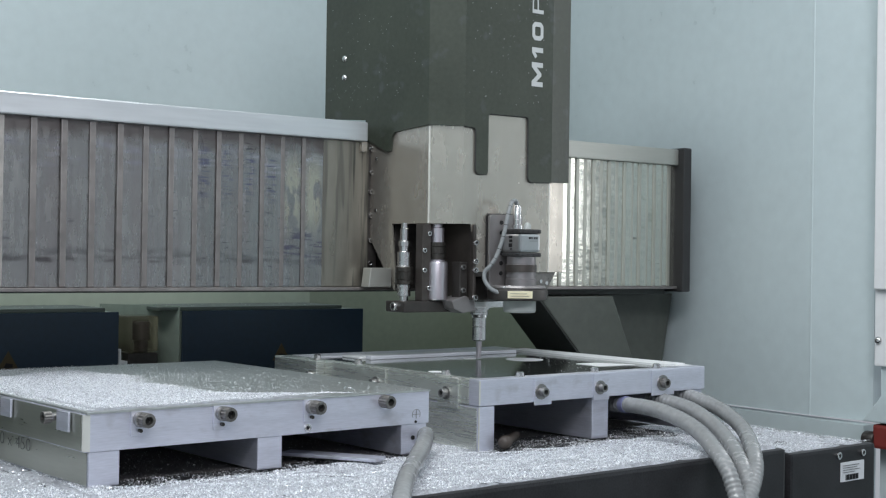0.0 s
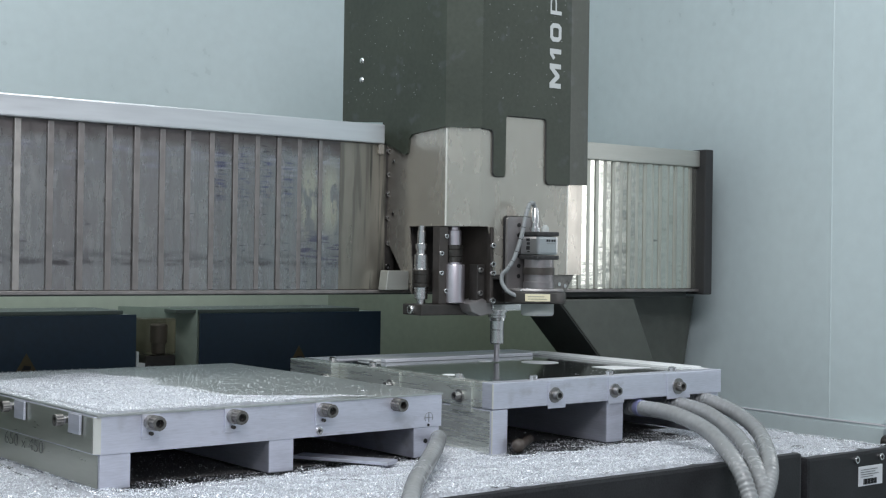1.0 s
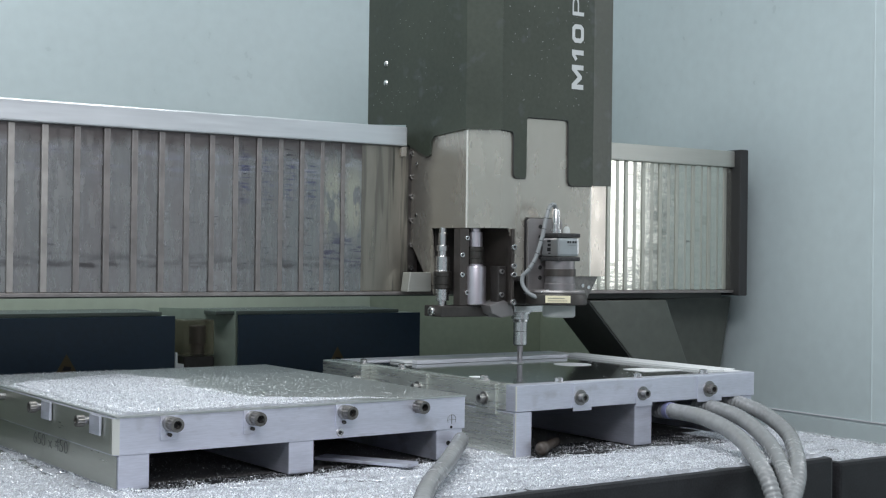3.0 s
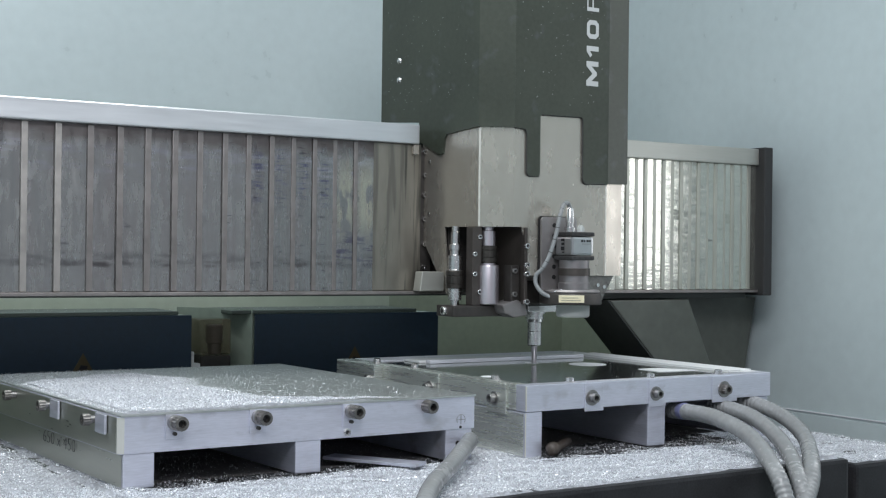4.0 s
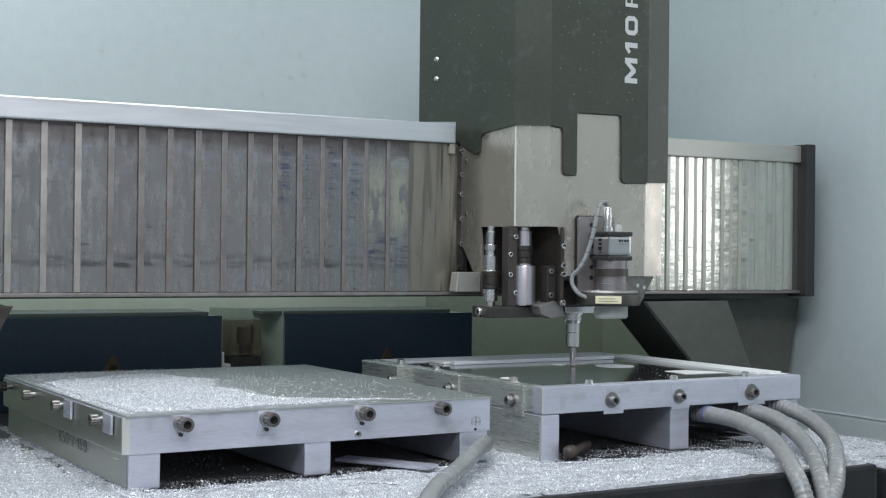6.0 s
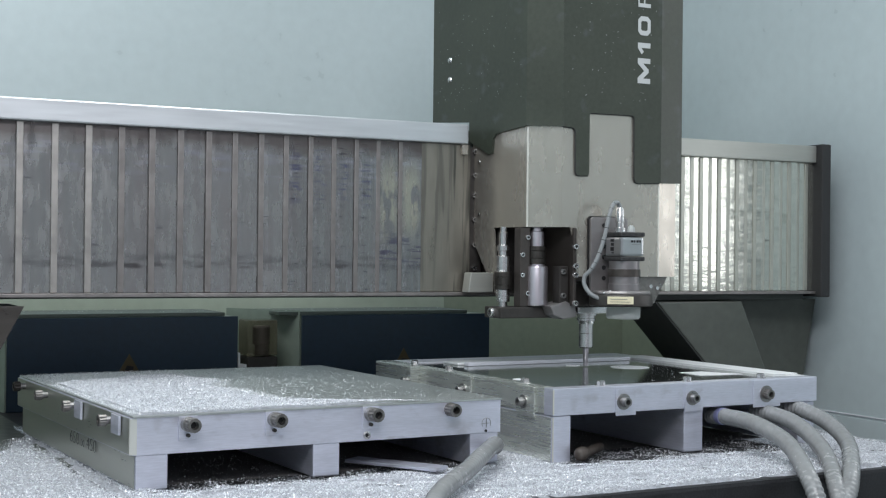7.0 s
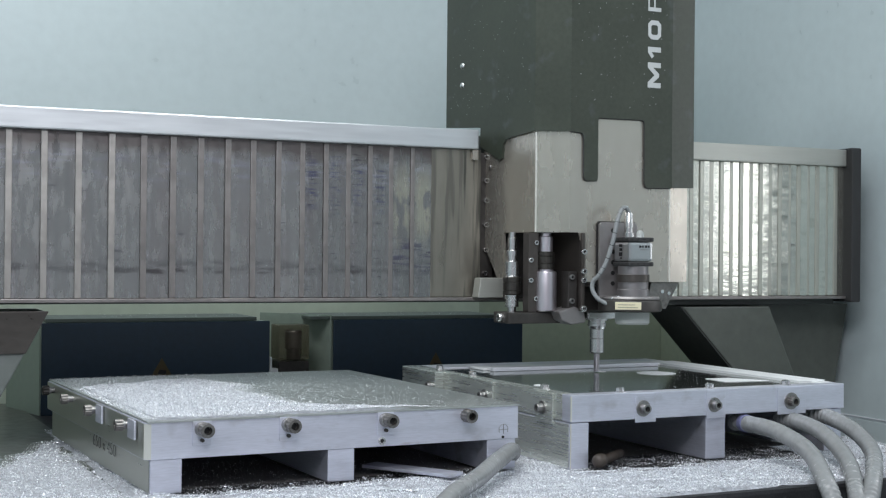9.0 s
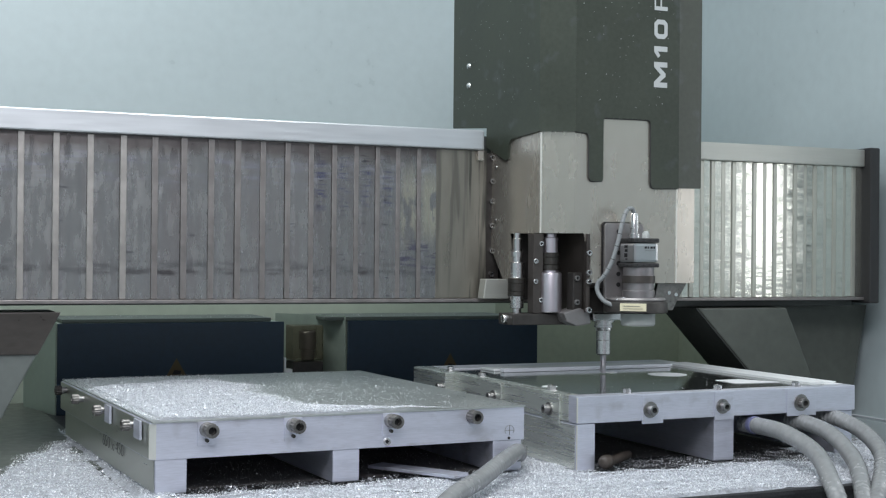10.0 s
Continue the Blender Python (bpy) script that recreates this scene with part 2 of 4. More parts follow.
BRONZE = mat("brown_oxide_steel", (0.090, 0.079, 0.073), 0.40, metal=0.7, var=0.2, scale=20, grain=150, bump=0.03)
CHROME = mat("turned_steel", (0.64, 0.63, 0.63), 0.26, metal=1.0, var=0.08, scale=30, grain=300, bump=0, rvar=0.03)
RING = mat("dark_knurled_ring", (0.065, 0.06, 0.055), 0.36, metal=0.8, var=0.35, scale=60, grain=300, bump=0.06)
MAG_LID = mat("dark_green_lid_sheet", (0.085, 0.105, 0.092), 0.4, var=0.15, scale=8, grain=100, bump=0.02)
KNURL = mat("worn_knurled_steel", (0.21, 0.20, 0.19), 0.34, metal=0.85, var=0.35, scale=60, grain=300, bump=0.06)
MOUNT = mat("grey_mount_steel", (0.27, 0.255, 0.255), 0.40, metal=0.6, var=0.12, scale=14, grain=120, bump=0.02)
LENS = mat("satin_lens_barrel", (0.26, 0.245, 0.25), 0.42, metal=0.8, var=0.06, scale=30, grain=300, bump=0, rvar=0.02)
LILAC = mat("anodised_sleeve", (0.56, 0.52, 0.56), 0.32, metal=0.9, var=0.05, scale=20, grain=200, bump=0, rvar=0.02, stretch=(1, 1, 0.2))
BOLT = mat("socket_screw_steel", (0.30, 0.295, 0.29), 0.34, metal=0.9, var=0.2, scale=60, grain=400, bump=0.05)
HOLE = plain("dark_recess", (0.012, 0.012, 0.013), 0.6)
RUBBER = mat("black_rubber", (0.03, 0.03, 0.031), 0.6, var=0.2, bump=0.03)
HOSE = mat("grey_vacuum_hose", (0.265, 0.272, 0.275), 0.22, var=0.12, scale=20, grain=160, bump=0.05)
CABLE = mat("grey_cable_sleeve", (0.23, 0.243, 0.25), 0.5, var=0.1, scale=60, grain=300, bump=0.05)
NAVY = mat("dark_blue_enamel", (0.018, 0.036, 0.060), 0.36, var=0.2, scale=6, grain=120, bump=0.02)
# deeper green: shade of the lower wall put into the colour
POST_SHADE = mat("shade_green_post_sheet", (0.38, 0.425, 0.33), 0.38, var=0.1, scale=8, grain=100, bump=0.02)
GREEN = mat("grey_green_sheet", (0.30, 0.355, 0.30), 0.35, var=0.12, scale=8, grain=100, bump=0.02)
LEG_PANEL = mat("grey_leg_panel", (0.085, 0.093, 0.081), 0.36, var=0.2, scale=6, grain=80, bump=0.02)
CHEEK_BLACK = mat("matt_black", (0.032, 0.034, 0.032), 0.55, var=0.2, scale=10, grain=90, bump=0.02)
LEG_DARK = mat("dark_grey_gantry_paint", (0.055, 0.062, 0.058), 0.5, var=0.1, scale=6, grain=80, bump=0.02)
POLISH = mat("polished_dark_sheet", (0.20, 0.22, 0.21), 0.10, metal=0.9, var=0.1, scale=8, grain=100, bump=0.006, rvar=0.04)
# near-white: reflected light put into the colour of rim, ledges and spots
REFLECT_WHITE = mat("white_reflected_light", (0.90, 0.91, 0.92), 0.45, metal=0.15, var=0.04, bump=0.02)
AMBER = plain("smoked_plastic", (0.40, 0.35, 0.28), 0.08, 0.0, 0.9, 1.1)
FROST = plain("frosted_plastic", (0.72, 0.75, 0.74), 0.35, 0.0, 0.5, 1.3)
YELLOW = plain("faded_warning_yellow", (0.078, 0.060, 0.030), 0.6)
PENCIL = plain("grey_marker", (0.13, 0.13, 0.127), 0.6)
BLACK = plain("black_print", (0.012, 0.012, 0.014), 0.6)
PRINT = plain("light_grey_print", (0.46, 0.48, 0.48), 0.5)
SPECK = plain("dull_speck", (0.30, 0.32, 0.31), 0.5)
PAPER = plain("label_paper", (0.78, 0.79, 0.82), 0.6)
CREAM = plain("cream_label", (0.74, 0.68, 0.48), 0.55)
BLUE_TAPE = plain("blue_tape", (0.20, 0.21, 0.36), 0.5)
RED = plain("red_plastic", (0.20, 0.035, 0.03), 0.45)
WOOD = mat("brown_handle", (0.050, 0.039, 0.032), 0.5, var=0.25, scale=40, grain=200, bump=0.05)
SWARF = chip_material()
# chip dust, its colour darkened for the shade under the plates
DUST = mat("chip_dust_in_shade", (0.20, 0.19, 0.18), 0.5, metal=0.2, var=0.5, scale=60, grain=420, bump=0.6)
SWARF_BED = mat("matted_swarf", (0.50, 0.51, 0.55), 0.5, metal=0.25, var=0.45, scale=120, grain=420, bump=0.9)


# ---- mesh helpers ----
ORIGIN = {}


def thing(name, at, label, category, kind="", group="", turn=0.0):
    ob = new(name)
    ob.empty_display_size = 0.05
    ob.matrix_world = pose(*at, 0, 0, turn)
    ORIGIN[ob] = ob.matrix_world.copy()
    return tagged(ob, label, category, group, kind)


def part(name, bm, material, parent, label="", smooth=0.0):
    """One bmesh, given in the space of the thing, as one mesh object under it."""
    me = bpy.data.meshes.new(name)
    bmesh.ops.recalc_face_normals(bm, faces=bm.faces)
    bm.to_mesh(me)
    bm.free()
    me.materials.append(material)
    if smooth:
        me.shade_smooth()
        me.set_sharp_from_angle(angle=radians(smooth))
    ob = new(name, me)
    ob.parent = parent
    return tagged(ob, label)


def box(x0, x1, y0, y1, z0, z1, bevel=0.0, bm=None):
    bm = bm or bmesh.new()
    r = bmesh.ops.create_cube(bm, size=1)
    bmesh.ops.scale(bm, vec=(x1 - x0, y1 - y0, z1 - z0), verts=r["verts"])
    bmesh.ops.translate(bm, vec=((x0 + x1) / 2, (y0 + y1) / 2, (z0 + z1) / 2), verts=r["verts"])
    if bevel:
        vs = set(r["verts"])
        bmesh.ops.bevel(bm, geom=[e for e in bm.edges if e.verts[0] in vs and e.verts[1] in vs], offset=bevel, segments=2, profile=0.6, affect="EDGES")
    return bm


def prism(points, a, b, axis="z", bevel=0.0, bm=None):
    """A polygon drawn in the plane across the axis, extruded from a to b."""
    bm = bm or bmesh.new()
    put = {"z": lambda p, h: (p[0], p[1], h), "y": lambda p, h: (p[0], h, p[1]), "x": lambda p, h: (h, p[0], p[1])}[axis]
    lo = [bm.verts.new(put(p, a)) for p in points]
    hi = [bm.verts.new(put(p, b)) for p in points]
    bm.faces.new(lo), bm.faces.new(hi[::-1])
    for i in range(len(points)):
        j = (i + 1) % len(points)
        bm.faces.new((lo[i], hi[i], hi[j], lo[j]))
    if bevel:
        bmesh.ops.recalc_face_normals(bm, faces=bm.faces)
        bmesh.ops.bevel(bm, geom=bm.edges[:], offset=bevel, segments=2, profile=0.6, affect="EDGES")
    return bm


def sheet(points, origin, u, thick, bm=None):
    """An upright bent-sheet face: polygon (s, z) along the plan direction u from origin, thickened inwards."""
    bm = bm or bmesh.new()
    d = Vector((u[0], u[1], 0)).normalized()
    n = Vector((-d.y, d.x, 0)) * thick
    o = Vector((origin[0], origin[1], 0))
    lo = [bm.verts.new(o + d * s + Vector((0, 0, z))) for s, z in points]
    hi = [bm.verts.new(v.co + n) for v in lo]
    bm.faces.new(lo), bm.faces.new(hi[::-1])
    for i in range(len(points)):
        j = (i + 1) % len(points)
        bm.faces.new((lo[i], hi[i], hi[j], lo[j]))
    return bm


def lathe(profile, at=(0, 0, 0), axis="z", seg=24, bm=None):
    """A turned shape: profile of (radius, height) round an axis through at."""
    bm = bm or bmesh.new()
    rings = []
    for r, h in profile:
        ring = []
        for k in range(seg):
            a = 2 * math.pi * k / seg
            p = {"z": (r * math.cos(a), r * math.sin(a), h), "y": (r * math.cos(a), h, r * math.sin(a)), "x": (h, r * math.cos(a), r * math.sin(a))}[axis]
            ring.append(bm.verts.new(Vector(at) + Vector(p)))
        rings.append(ring)
    for a, b in zip(rings, rings[1:]):
        for k in range(seg):
            bm.faces.new((a[k], a[(k + 1) % seg], b[(k + 1) % seg], b[k]))
    bm.faces.new(rings[0]), bm.faces.new(rings[-1][::-1])
    return bm


def spline(points, steps):
    """A smooth line through points (Catmull-Rom)."""
    p = [Vector(q) for q in points]
    p = [p[0] * 2 - p[1]] + p + [p[-1] * 2 - p[-2]]
    out = []
    for i in range(1, len(p) - 2):
        for k in range(steps):
            t = k / steps
            out.append(0.5 * (2 * p[i] + (p[i + 1] - p[i - 1]) * t + (2 * p[i - 1] - 5 * p[i] + 4 * p[i + 1] - p[i + 2]) * t * t + (3 * p[i] - p[i - 1] - 3 * p[i + 1] + p[i + 2]) * t ** 3))
    return out + [p[-2]]


def tube(path, radius, seg=14, bm=None):
    """A tube along a path; radius is a number or a function of the length run."""
    bm = bm or bmesh.new()
    rings, run, up = [], 0.0, Vector((0.3, 0.2, 1))
    for i, q in enumerate(path):
        d = (path[min(i + 1, len(path) - 1)] - path[max(i - 1, 0)]).normalized()
        if i:
            run += (q - path[i - 1]).length
        s = d.cross(up).normalized()
        up = s.cross(d).normalized()
        r = radius(run) if callable(radius) else radius
        rings.append([bm.verts.new(q + (s * math.cos(2 * math.pi * k / seg) + up * math.sin(2 * math.pi * k / seg)) * r) for k in range(seg)])
    for a, b in zip(rings, rings[1:]):
        for k in range(seg):
            bm.faces.new((a[k], a[(k + 1) % seg], b[(k + 1) % seg], b[k]))
    bm.faces.new(rings[0]), bm.faces.new(rings[-1][::-1])
    return bm


def lettering(text, name, length, height, m, material, parent, label="", weight=0.0):
    """Raised print from the built-in font, scaled to its length and height; m places its lower left corner."""
    cu = bpy.data.curves.new(name, "FONT")
    cu.body, cu.extrude, cu.offset = text, 0.002, weight
    tmp = new(name, cu)
    bpy.context.view_layer.update()
    me = bpy.data.meshes.new_from_object(tmp.evaluated_get(bpy.context.evaluated_depsgraph_get()))
    bpy.data.objects.remove(tmp)
    co = np.array([v.co[:] for v in me.vertices])
    lo, hi = co.min(0), co.max(0)
    for v in me.vertices:
        v.co = Vector(((v.co.x - lo[0]) / (hi[0] - lo[0]) * length, (v.co.y - lo[1]) / (hi[1] - lo[1]) * height, (v.co.z - lo[2]) / (hi[2] - lo[2]) * 0.0004))
    me.materials.append(material)
    ob = new(name, me)
    ob.parent, ob.matrix_basis = parent, m
    return tagged(ob, label)


def upright(x, y, z, turn=0.0, spin=0.0):
    """Print on an upright face that looks to -y (turned about z); spin turns it on the face."""
    return pose(x, y, z, 90, 0, turn) @ pose(0, 0, 0, 0, 0, spin)


def screw(name, parent, at, axis, r=0.008, h=0.010, material=None):
    """A socket-head cap screw whose head stands out along -y, -x or +z."""
    s = -1 if axis in "xy" else 1
    prof = [(r, 0), (r, s * h * 0.88), (r * 0.92, s * h), (r * 0.56, s * h), (r * 0.52, s * h * 0.45)]
    if r > 0.005:
        # knurled head: every second rib sunk
        bm = lathe(prof, at, axis, 28)
        bm.verts.ensure_lookup_table()
        for k in range(0, 56, 2):
            v = bm.verts[k]
            c = Vector(at)
            c["xyz".index(axis)] = v.co["xyz".index(axis)]
            v.co = c + (v.co - c) * 0.91
        ob = part(name, bm, material or KNURL, parent)
    else:
        ob = part(name, lathe(prof, at, axis, 20), material or BOLT, parent, smooth=40)
    part("socket", lathe([(r * 0.5, 0), (r * 0.5, s * h * 0.5)], at, axis, 6), HOLE, ob)
    return ob


# ---- enclosure ----
def slab(name, label, bm, material, category=""):
    me = bpy.data.meshes.new(name)
    bmesh.ops.recalc_face_normals(bm, faces=bm.faces)
    bm.to_mesh(me)
    bm.free()
    me.materials.append(material)
    return tagged(new(name, me), label, category or name.split("_")[0], kind="structure")


XR, YB, XL, YF, ZT = 1.02, 0.80, -0.62, -1.42, 1.16
slab("wall_back", "light grey enamelled back wall of the machining cabin", box(XL - 0.02, XR, YB, YB + 0.02, 0.149, ZT), WALL)
# lower wall as its own slab, toned green for the shade below the beam
slab("wall_back_lower", "lower part of the back wall, beam shade put into its colour", box(XL - 0.02, 0.672, YB - 0.03, YB + 0.02, -0.4, 0.145), WALL_LOW, "wall")
# darker stretch of the lower wall, its shade painted
slab("wall_back_post", "sheet post of the back wall, green shade put into its colour", box(0.6725, XR, YB - 0.028, YB + 0.02, -0.4, 0.145), POST_SHADE, "wall")
slab("wall_right", "light grey enamelled side wall of the machining cabin", box(XR, XR + 0.02, 0.0865, YB + 0.02, -0.012, ZT), WALL)
slab("wall_right_return", "light grey enamelled side wall stretch before the fold", prism([(XR, 0.086), (XR + 0.013, -0.001), (XR + 0.03, -0.001), (XR + 0.03, 0.086)], -0.012, ZT), WALL, "wall")
# sheet added to carry the painted shade round the rear corner
slab("wall_side_sheet", "sheet in the side wall's rear corner, green shade in its colour", box(XR - 0.012, XR - 0.0065, 0.56, YB - 0.0285, -0.4, 0.145), POST_SHADE, "wall")
slab("wall_right_lower", "light grey enamelled lower side wall below a fold", box(XR - 0.006, XR + 0.02, -0.001, YB, -0.4, -0.016), WALL, "wall")
slab("wall_right_front", "light grey enamelled front stretch of the side wall", box(XR - 0.004, XR + 0.02, YF, -0.024, -0.4, ZT), WALL, "wall")
# unseen wall, added and kept pale to bounce light onto left-turned faces
slab("wall_left", "light grey enamelled side wall of the machining cabin", box(XL - 0.02, XL, YF, YB, -0.4, ZT), WALL)
slab("ceiling", "light grey enamelled cabin ceiling", box(XL - 0.02, XR + 0.02, YF, YB + 0.02, ZT, ZT + 0.02), WALL)
slab("floor", "dark grey chip tray under the table", box(XL - 0.02, XR + 0.02, YF - 0.6, YB + 0.02, -0.42, -0.40), LEG_DARK)
slab("wall_front", "light grey cabin front below the loading door", box(XL - 0.02, XR + 0.02, YF - 0.02, YF, -0.4, -0.1), WALL)
slab("trim", "rounded fold in the side wall sheet", lathe([(0.002, -0.012), (0.002, ZT)], (XR + 0.0014, 0.0862, 0), "z", 16), WALL)

flange = thing("door_flange", (XR, -0.0175, 0), "white enamelled door flange screwed to the side wall", "flange", "structure")
part("flange_strip", box(-0.010, 0.004, -0.21, 0.0, 0.06, ZT, 0.002), WHITE, flange)
for z in (0.0918, 0.2253, 0.3607, 0.4951, 0.63, 0.765):
    part("dome_screw", lathe([(0.005, 0), (0.0045, -0.002), (0.0025, -0.0035), (0.0008, -0.004)], (-0.010, -0.006, z), "x", 14), CHROME, flange, smooth=50)
column = thing("lamp_column", (XR, -0.085, 0.165), "white glowing lamp column beside the cabin door", "lamp")
part("lamp_housing", box(-0.018, -0.0102, -0.022, 0.064, -0.01, 0.76, 0.002), WHITE, column)
latch = thing("door_latch", (XR - 0.02, -0.044, -0.007), "red plastic door latch below a grey guard plate", "latch")
part("guard", prism([(0.028, 0.0), (0.002, 0.032), (-0.030, 0.056), (-0.030, 0.0)], -0.012, 0.012, "x", 0.002), WALL, latch, "light grey guard plate")
part("latch_body", box(-0.010, 0.010, -0.025, 0.014, -0.032, -0.002, 0.004), RED, latch, "red moulded latch body")
part("roller", lathe([(0.009, -0.008), (0.010, -0.006), (0.010, 0.006), (0.009, 0.008)], (-0.004, 0.020, -0.022), "y", 18), BLACKEN, latch, "black roller", 40)

# ---- granite table ----
TURN = 2.2
table = thing("granite_table", (0, 0, 0), "black granite machine table strewn with aluminium swarf", "machine table", turn=TURN)
part("slab", box(-0.60, 0.685, -0.164, 0.74, -0.28, -0.003, 0.004), GRANITE, table)
block = thing("side_block", (0.69, -0.138, 0), "black granite end block with a paper label and two screws", "end block", turn=TURN)
part("block_body", box(0.030, 0.186, 0.016, 0.30, -0.28, -0.013, 0.004), GRANITE, block)
lab = part("paper_label", box(0.119, 0.162, 0.0148, 0.018, -0.051, -0.030), PAPER, block, "white printed paper label")
for k, (w, z) in enumerate(((0.030, -0.0335), (0.026, -0.0360), (0.032, -0.0385), (0.022, -0.0410))):
    part("print_line", box(0.122, 0.122 + w, 0.0142, 0.0150, z - 0.00025, z + 0.00025), PENCIL, lab)
for k in range(13):
    part("code_bar", box(0.127 + k * 0.0019, 0.1278 + k * 0.0019 + (k % 3) * 0.0003, 0.0142, 0.0150, -0.0495, -0.0435), BLACK, lab)
for x in (0.114, 0.159):
    screw("screw", block, (x, 0.016, -0.0218), "y", 0.004, 0.003, CHROME)


part("tray_sheet", box(-0.58, 0.006, 0.16, 0.735, -0.0029, -0.0014), LEG_PANEL, table, "grey painted tray sheet")

# ---- fixture plates ----
def foot(parent, x0, x1, y0, y1, h):
    return part("foot", box(x0, x1, y0, y1, 0, h, 0.0012), ALU, parent)


HL, TL = 0.059, 0.0285
left_plate = thing("fixture_plate", (0, 0, 0), "aluminium fixture plate on three bar feet, top heaped with swarf", "fixture plate", turn=2.46)
body = part("plate", prism([(0.0016, 0.0034), (0.0066, 0.0), (0.35, 0.0), (0.35, 0.395), (0.0016, 0.395)], TL, HL - 0.0005, "z", 0.0004), ALU, left_plate)
# separate pale piece: the chamfer's lamp reflection put into its colour
part("corner_chamfer", prism([(0.0013, 0.0033), (0.0062, -0.0002), (0.0066, 0.0004), (0.0018, 0.0040)], TL + 0.0004, HL - 0.0010, "z"), EDGE_GLINT, left_plate, "corner chamfer, its lamp reflection painted bright")
# thin strip that paints shade on the left face
part("side_strip", box(0.0008, 0.0015, 0.0042, 0.394, TL + 0.001, HL - 0.001), ALU_SHADE, left_plate, "sawn side face, shade put into its colour")
part("top_sheet", box(0.003, 0.351, -0.001, 0.396, HL - 0.0005, HL + 0.0012, 0.0004), ALU_TOP, left_plate, "oily top sheet")
foot(left_plate, 0.0060, 0.0325, 0.001, 0.39, TL), foot(left_plate, 0.161, 0.186, 0.001, 0.39, TL), foot(left_plate, 0.318, 0.348, 0.001, 0.39, TL)


def front_clamp(parent, x, z, w=0.014, drop=0.0135, r=0.0062):
    c = part("clamp_washer", box(x - 0.0085, x - 0.0085 + w * 1.15, -0.0016, 0.0, z - drop, z + 0.0065, 0.0005), ALU, parent)
    part("stop_collar", lathe([(0.0062, 0), (0.0062, -0.005), (0.005, -0.0055)], (x - 0.001, -0.0016, z), "y", 18), BOLT, c, smooth=40)
    part("grub_screw", lathe([(0.0016, 0), (0.0016, -0.003)], (x - 0.001, -0.0016, z - 0.0092), "y", 10), BLACKEN, c)
    screw("cap_screw", c, (x, -0.007, z), "y", r, 0.009)
    return c


for x in (0.0490, 0.1245, 0.2152):
    front_clamp(left_plate, x, 0.0522)
screw("cap_screw", left_plate, (0.2955, -0.0, 0.0522), "y", 0.0062, 0.012)
for y, w in ((0.050, 1), (0.165, 1), (0.268, 0), (0.360, 0)):
    if w:
        part("clamp_washer", box(-0.0022, 0.0, y - 0.028, y - 0.006, 0.0425, 0.0585, 0.0006), ALU, left_plate)
    st = part("stop_collar", lathe([(0.0034, 0), (0.0034, -0.0045), (0.0042, -0.0045), (0.0042, -0.0055)], (0.0008, y, 0.0522), "x", 18), BOLT, left_plate, smooth=40)
    screw("cap_screw", st, (-0.0047, y, 0.0522), "x", 0.0051, 0.0065, BLACKEN if y > 0.3 else KNURL)
part("stop_screw", lathe([(0.0058, 0.0), (0.0058, 0.007), (0.005, 0.008)], (0.350, 0.030, 0.047), "x", 18), RUBBER, left_plate, "black stop screw", 40)
screw("small_screw", left_plate, (0.2115, 0, 0.0335), "y", 0.0035, 0.0015, CHROME)
part("pin_hole", lathe([(0.0022, 0), (0.0022, -0.0006)], (0.3315, 0.001, 0.0155), "y", 12), HOLE, left_plate)
part("pin_hole", lathe([(0.0013, 0), (0.0013, -0.0006)], (0.334, 0.0, 0.0305), "y", 12), HOLE, left_plate)
part("engraved_mark", tube([Vector((0.3345 + 0.0048 * math.cos(a), -0.0003, 0.0375 + 0.0048 * math.sin(a))) for a in np.linspace(-0.6, 3.8, 16)], 0.00022, 5), BOLT, left_plate)
part("engraved_mark", box(0.3343, 0.3347, -0.0005, 0.0002, 0.0335, 0.0425), BOLT, left_plate)
part("engraved_mark", box(0.330, 0.339, -0.0005, 0.0002, 0.0373, 0.0377), BOLT, left_plate)
lettering("650 x 450", "marking", 0.086, 0.0105, pose(0.0007, 0.196, 0.0160, 90, 0, -88.8), PENCIL, left_plate, "handwritten grey size marking", -0.03)

HR, TR = 0.0692, 0.0437
right_plate = thing("vacuum_plate", (0.3923, -0.009, 0), "aluminium vacuum fixture with clamped dark sheet on bar feet", "fixture plate", turn=2.04)
part("plate", box(0.004, 0.330, 0.004, 0.352, TR, HR - 0.0045, 0.001), ALU_SIDE, right_plate)
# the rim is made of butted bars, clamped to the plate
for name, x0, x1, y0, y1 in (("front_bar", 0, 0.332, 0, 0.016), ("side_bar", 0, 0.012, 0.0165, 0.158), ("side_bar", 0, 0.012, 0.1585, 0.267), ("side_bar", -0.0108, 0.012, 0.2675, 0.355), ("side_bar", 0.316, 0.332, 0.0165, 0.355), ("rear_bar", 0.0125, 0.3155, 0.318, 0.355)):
    part(name, box(x0, x1, y0, y1, TR, HR, 0.0009), (REFLECT_WHITE if x0 > 0.3 else ALU_SIDE) if name == "side_bar" else ALU_LIT if name == "rear_bar" else ALU, right_plate)
part("workpiece", box(0.0125, 0.3155, 0.0165, 0.3175, HR - 0.004, HR - 0.0015), POLISH, right_plate, "dark polished sheet being milled")
part("ledge", box(0.055, 0.30, 0.278, 0.312, HR - 0.0014, HR + 0.001, 0.0006), REFLECT_WHITE, right_plate, "bright clamping ledge")
part("ledge", box(0.060, 0.285, 0.262, 0.272, HR - 0.0014, HR + 0.0028, 0.0006), ALU_LIT, right_plate)
part("side_ledge", box(0.2985, 0.3155, 0.030, 0.300, HR - 0.0014, HR + 0.0001), REFLECT_WHITE, right_plate)
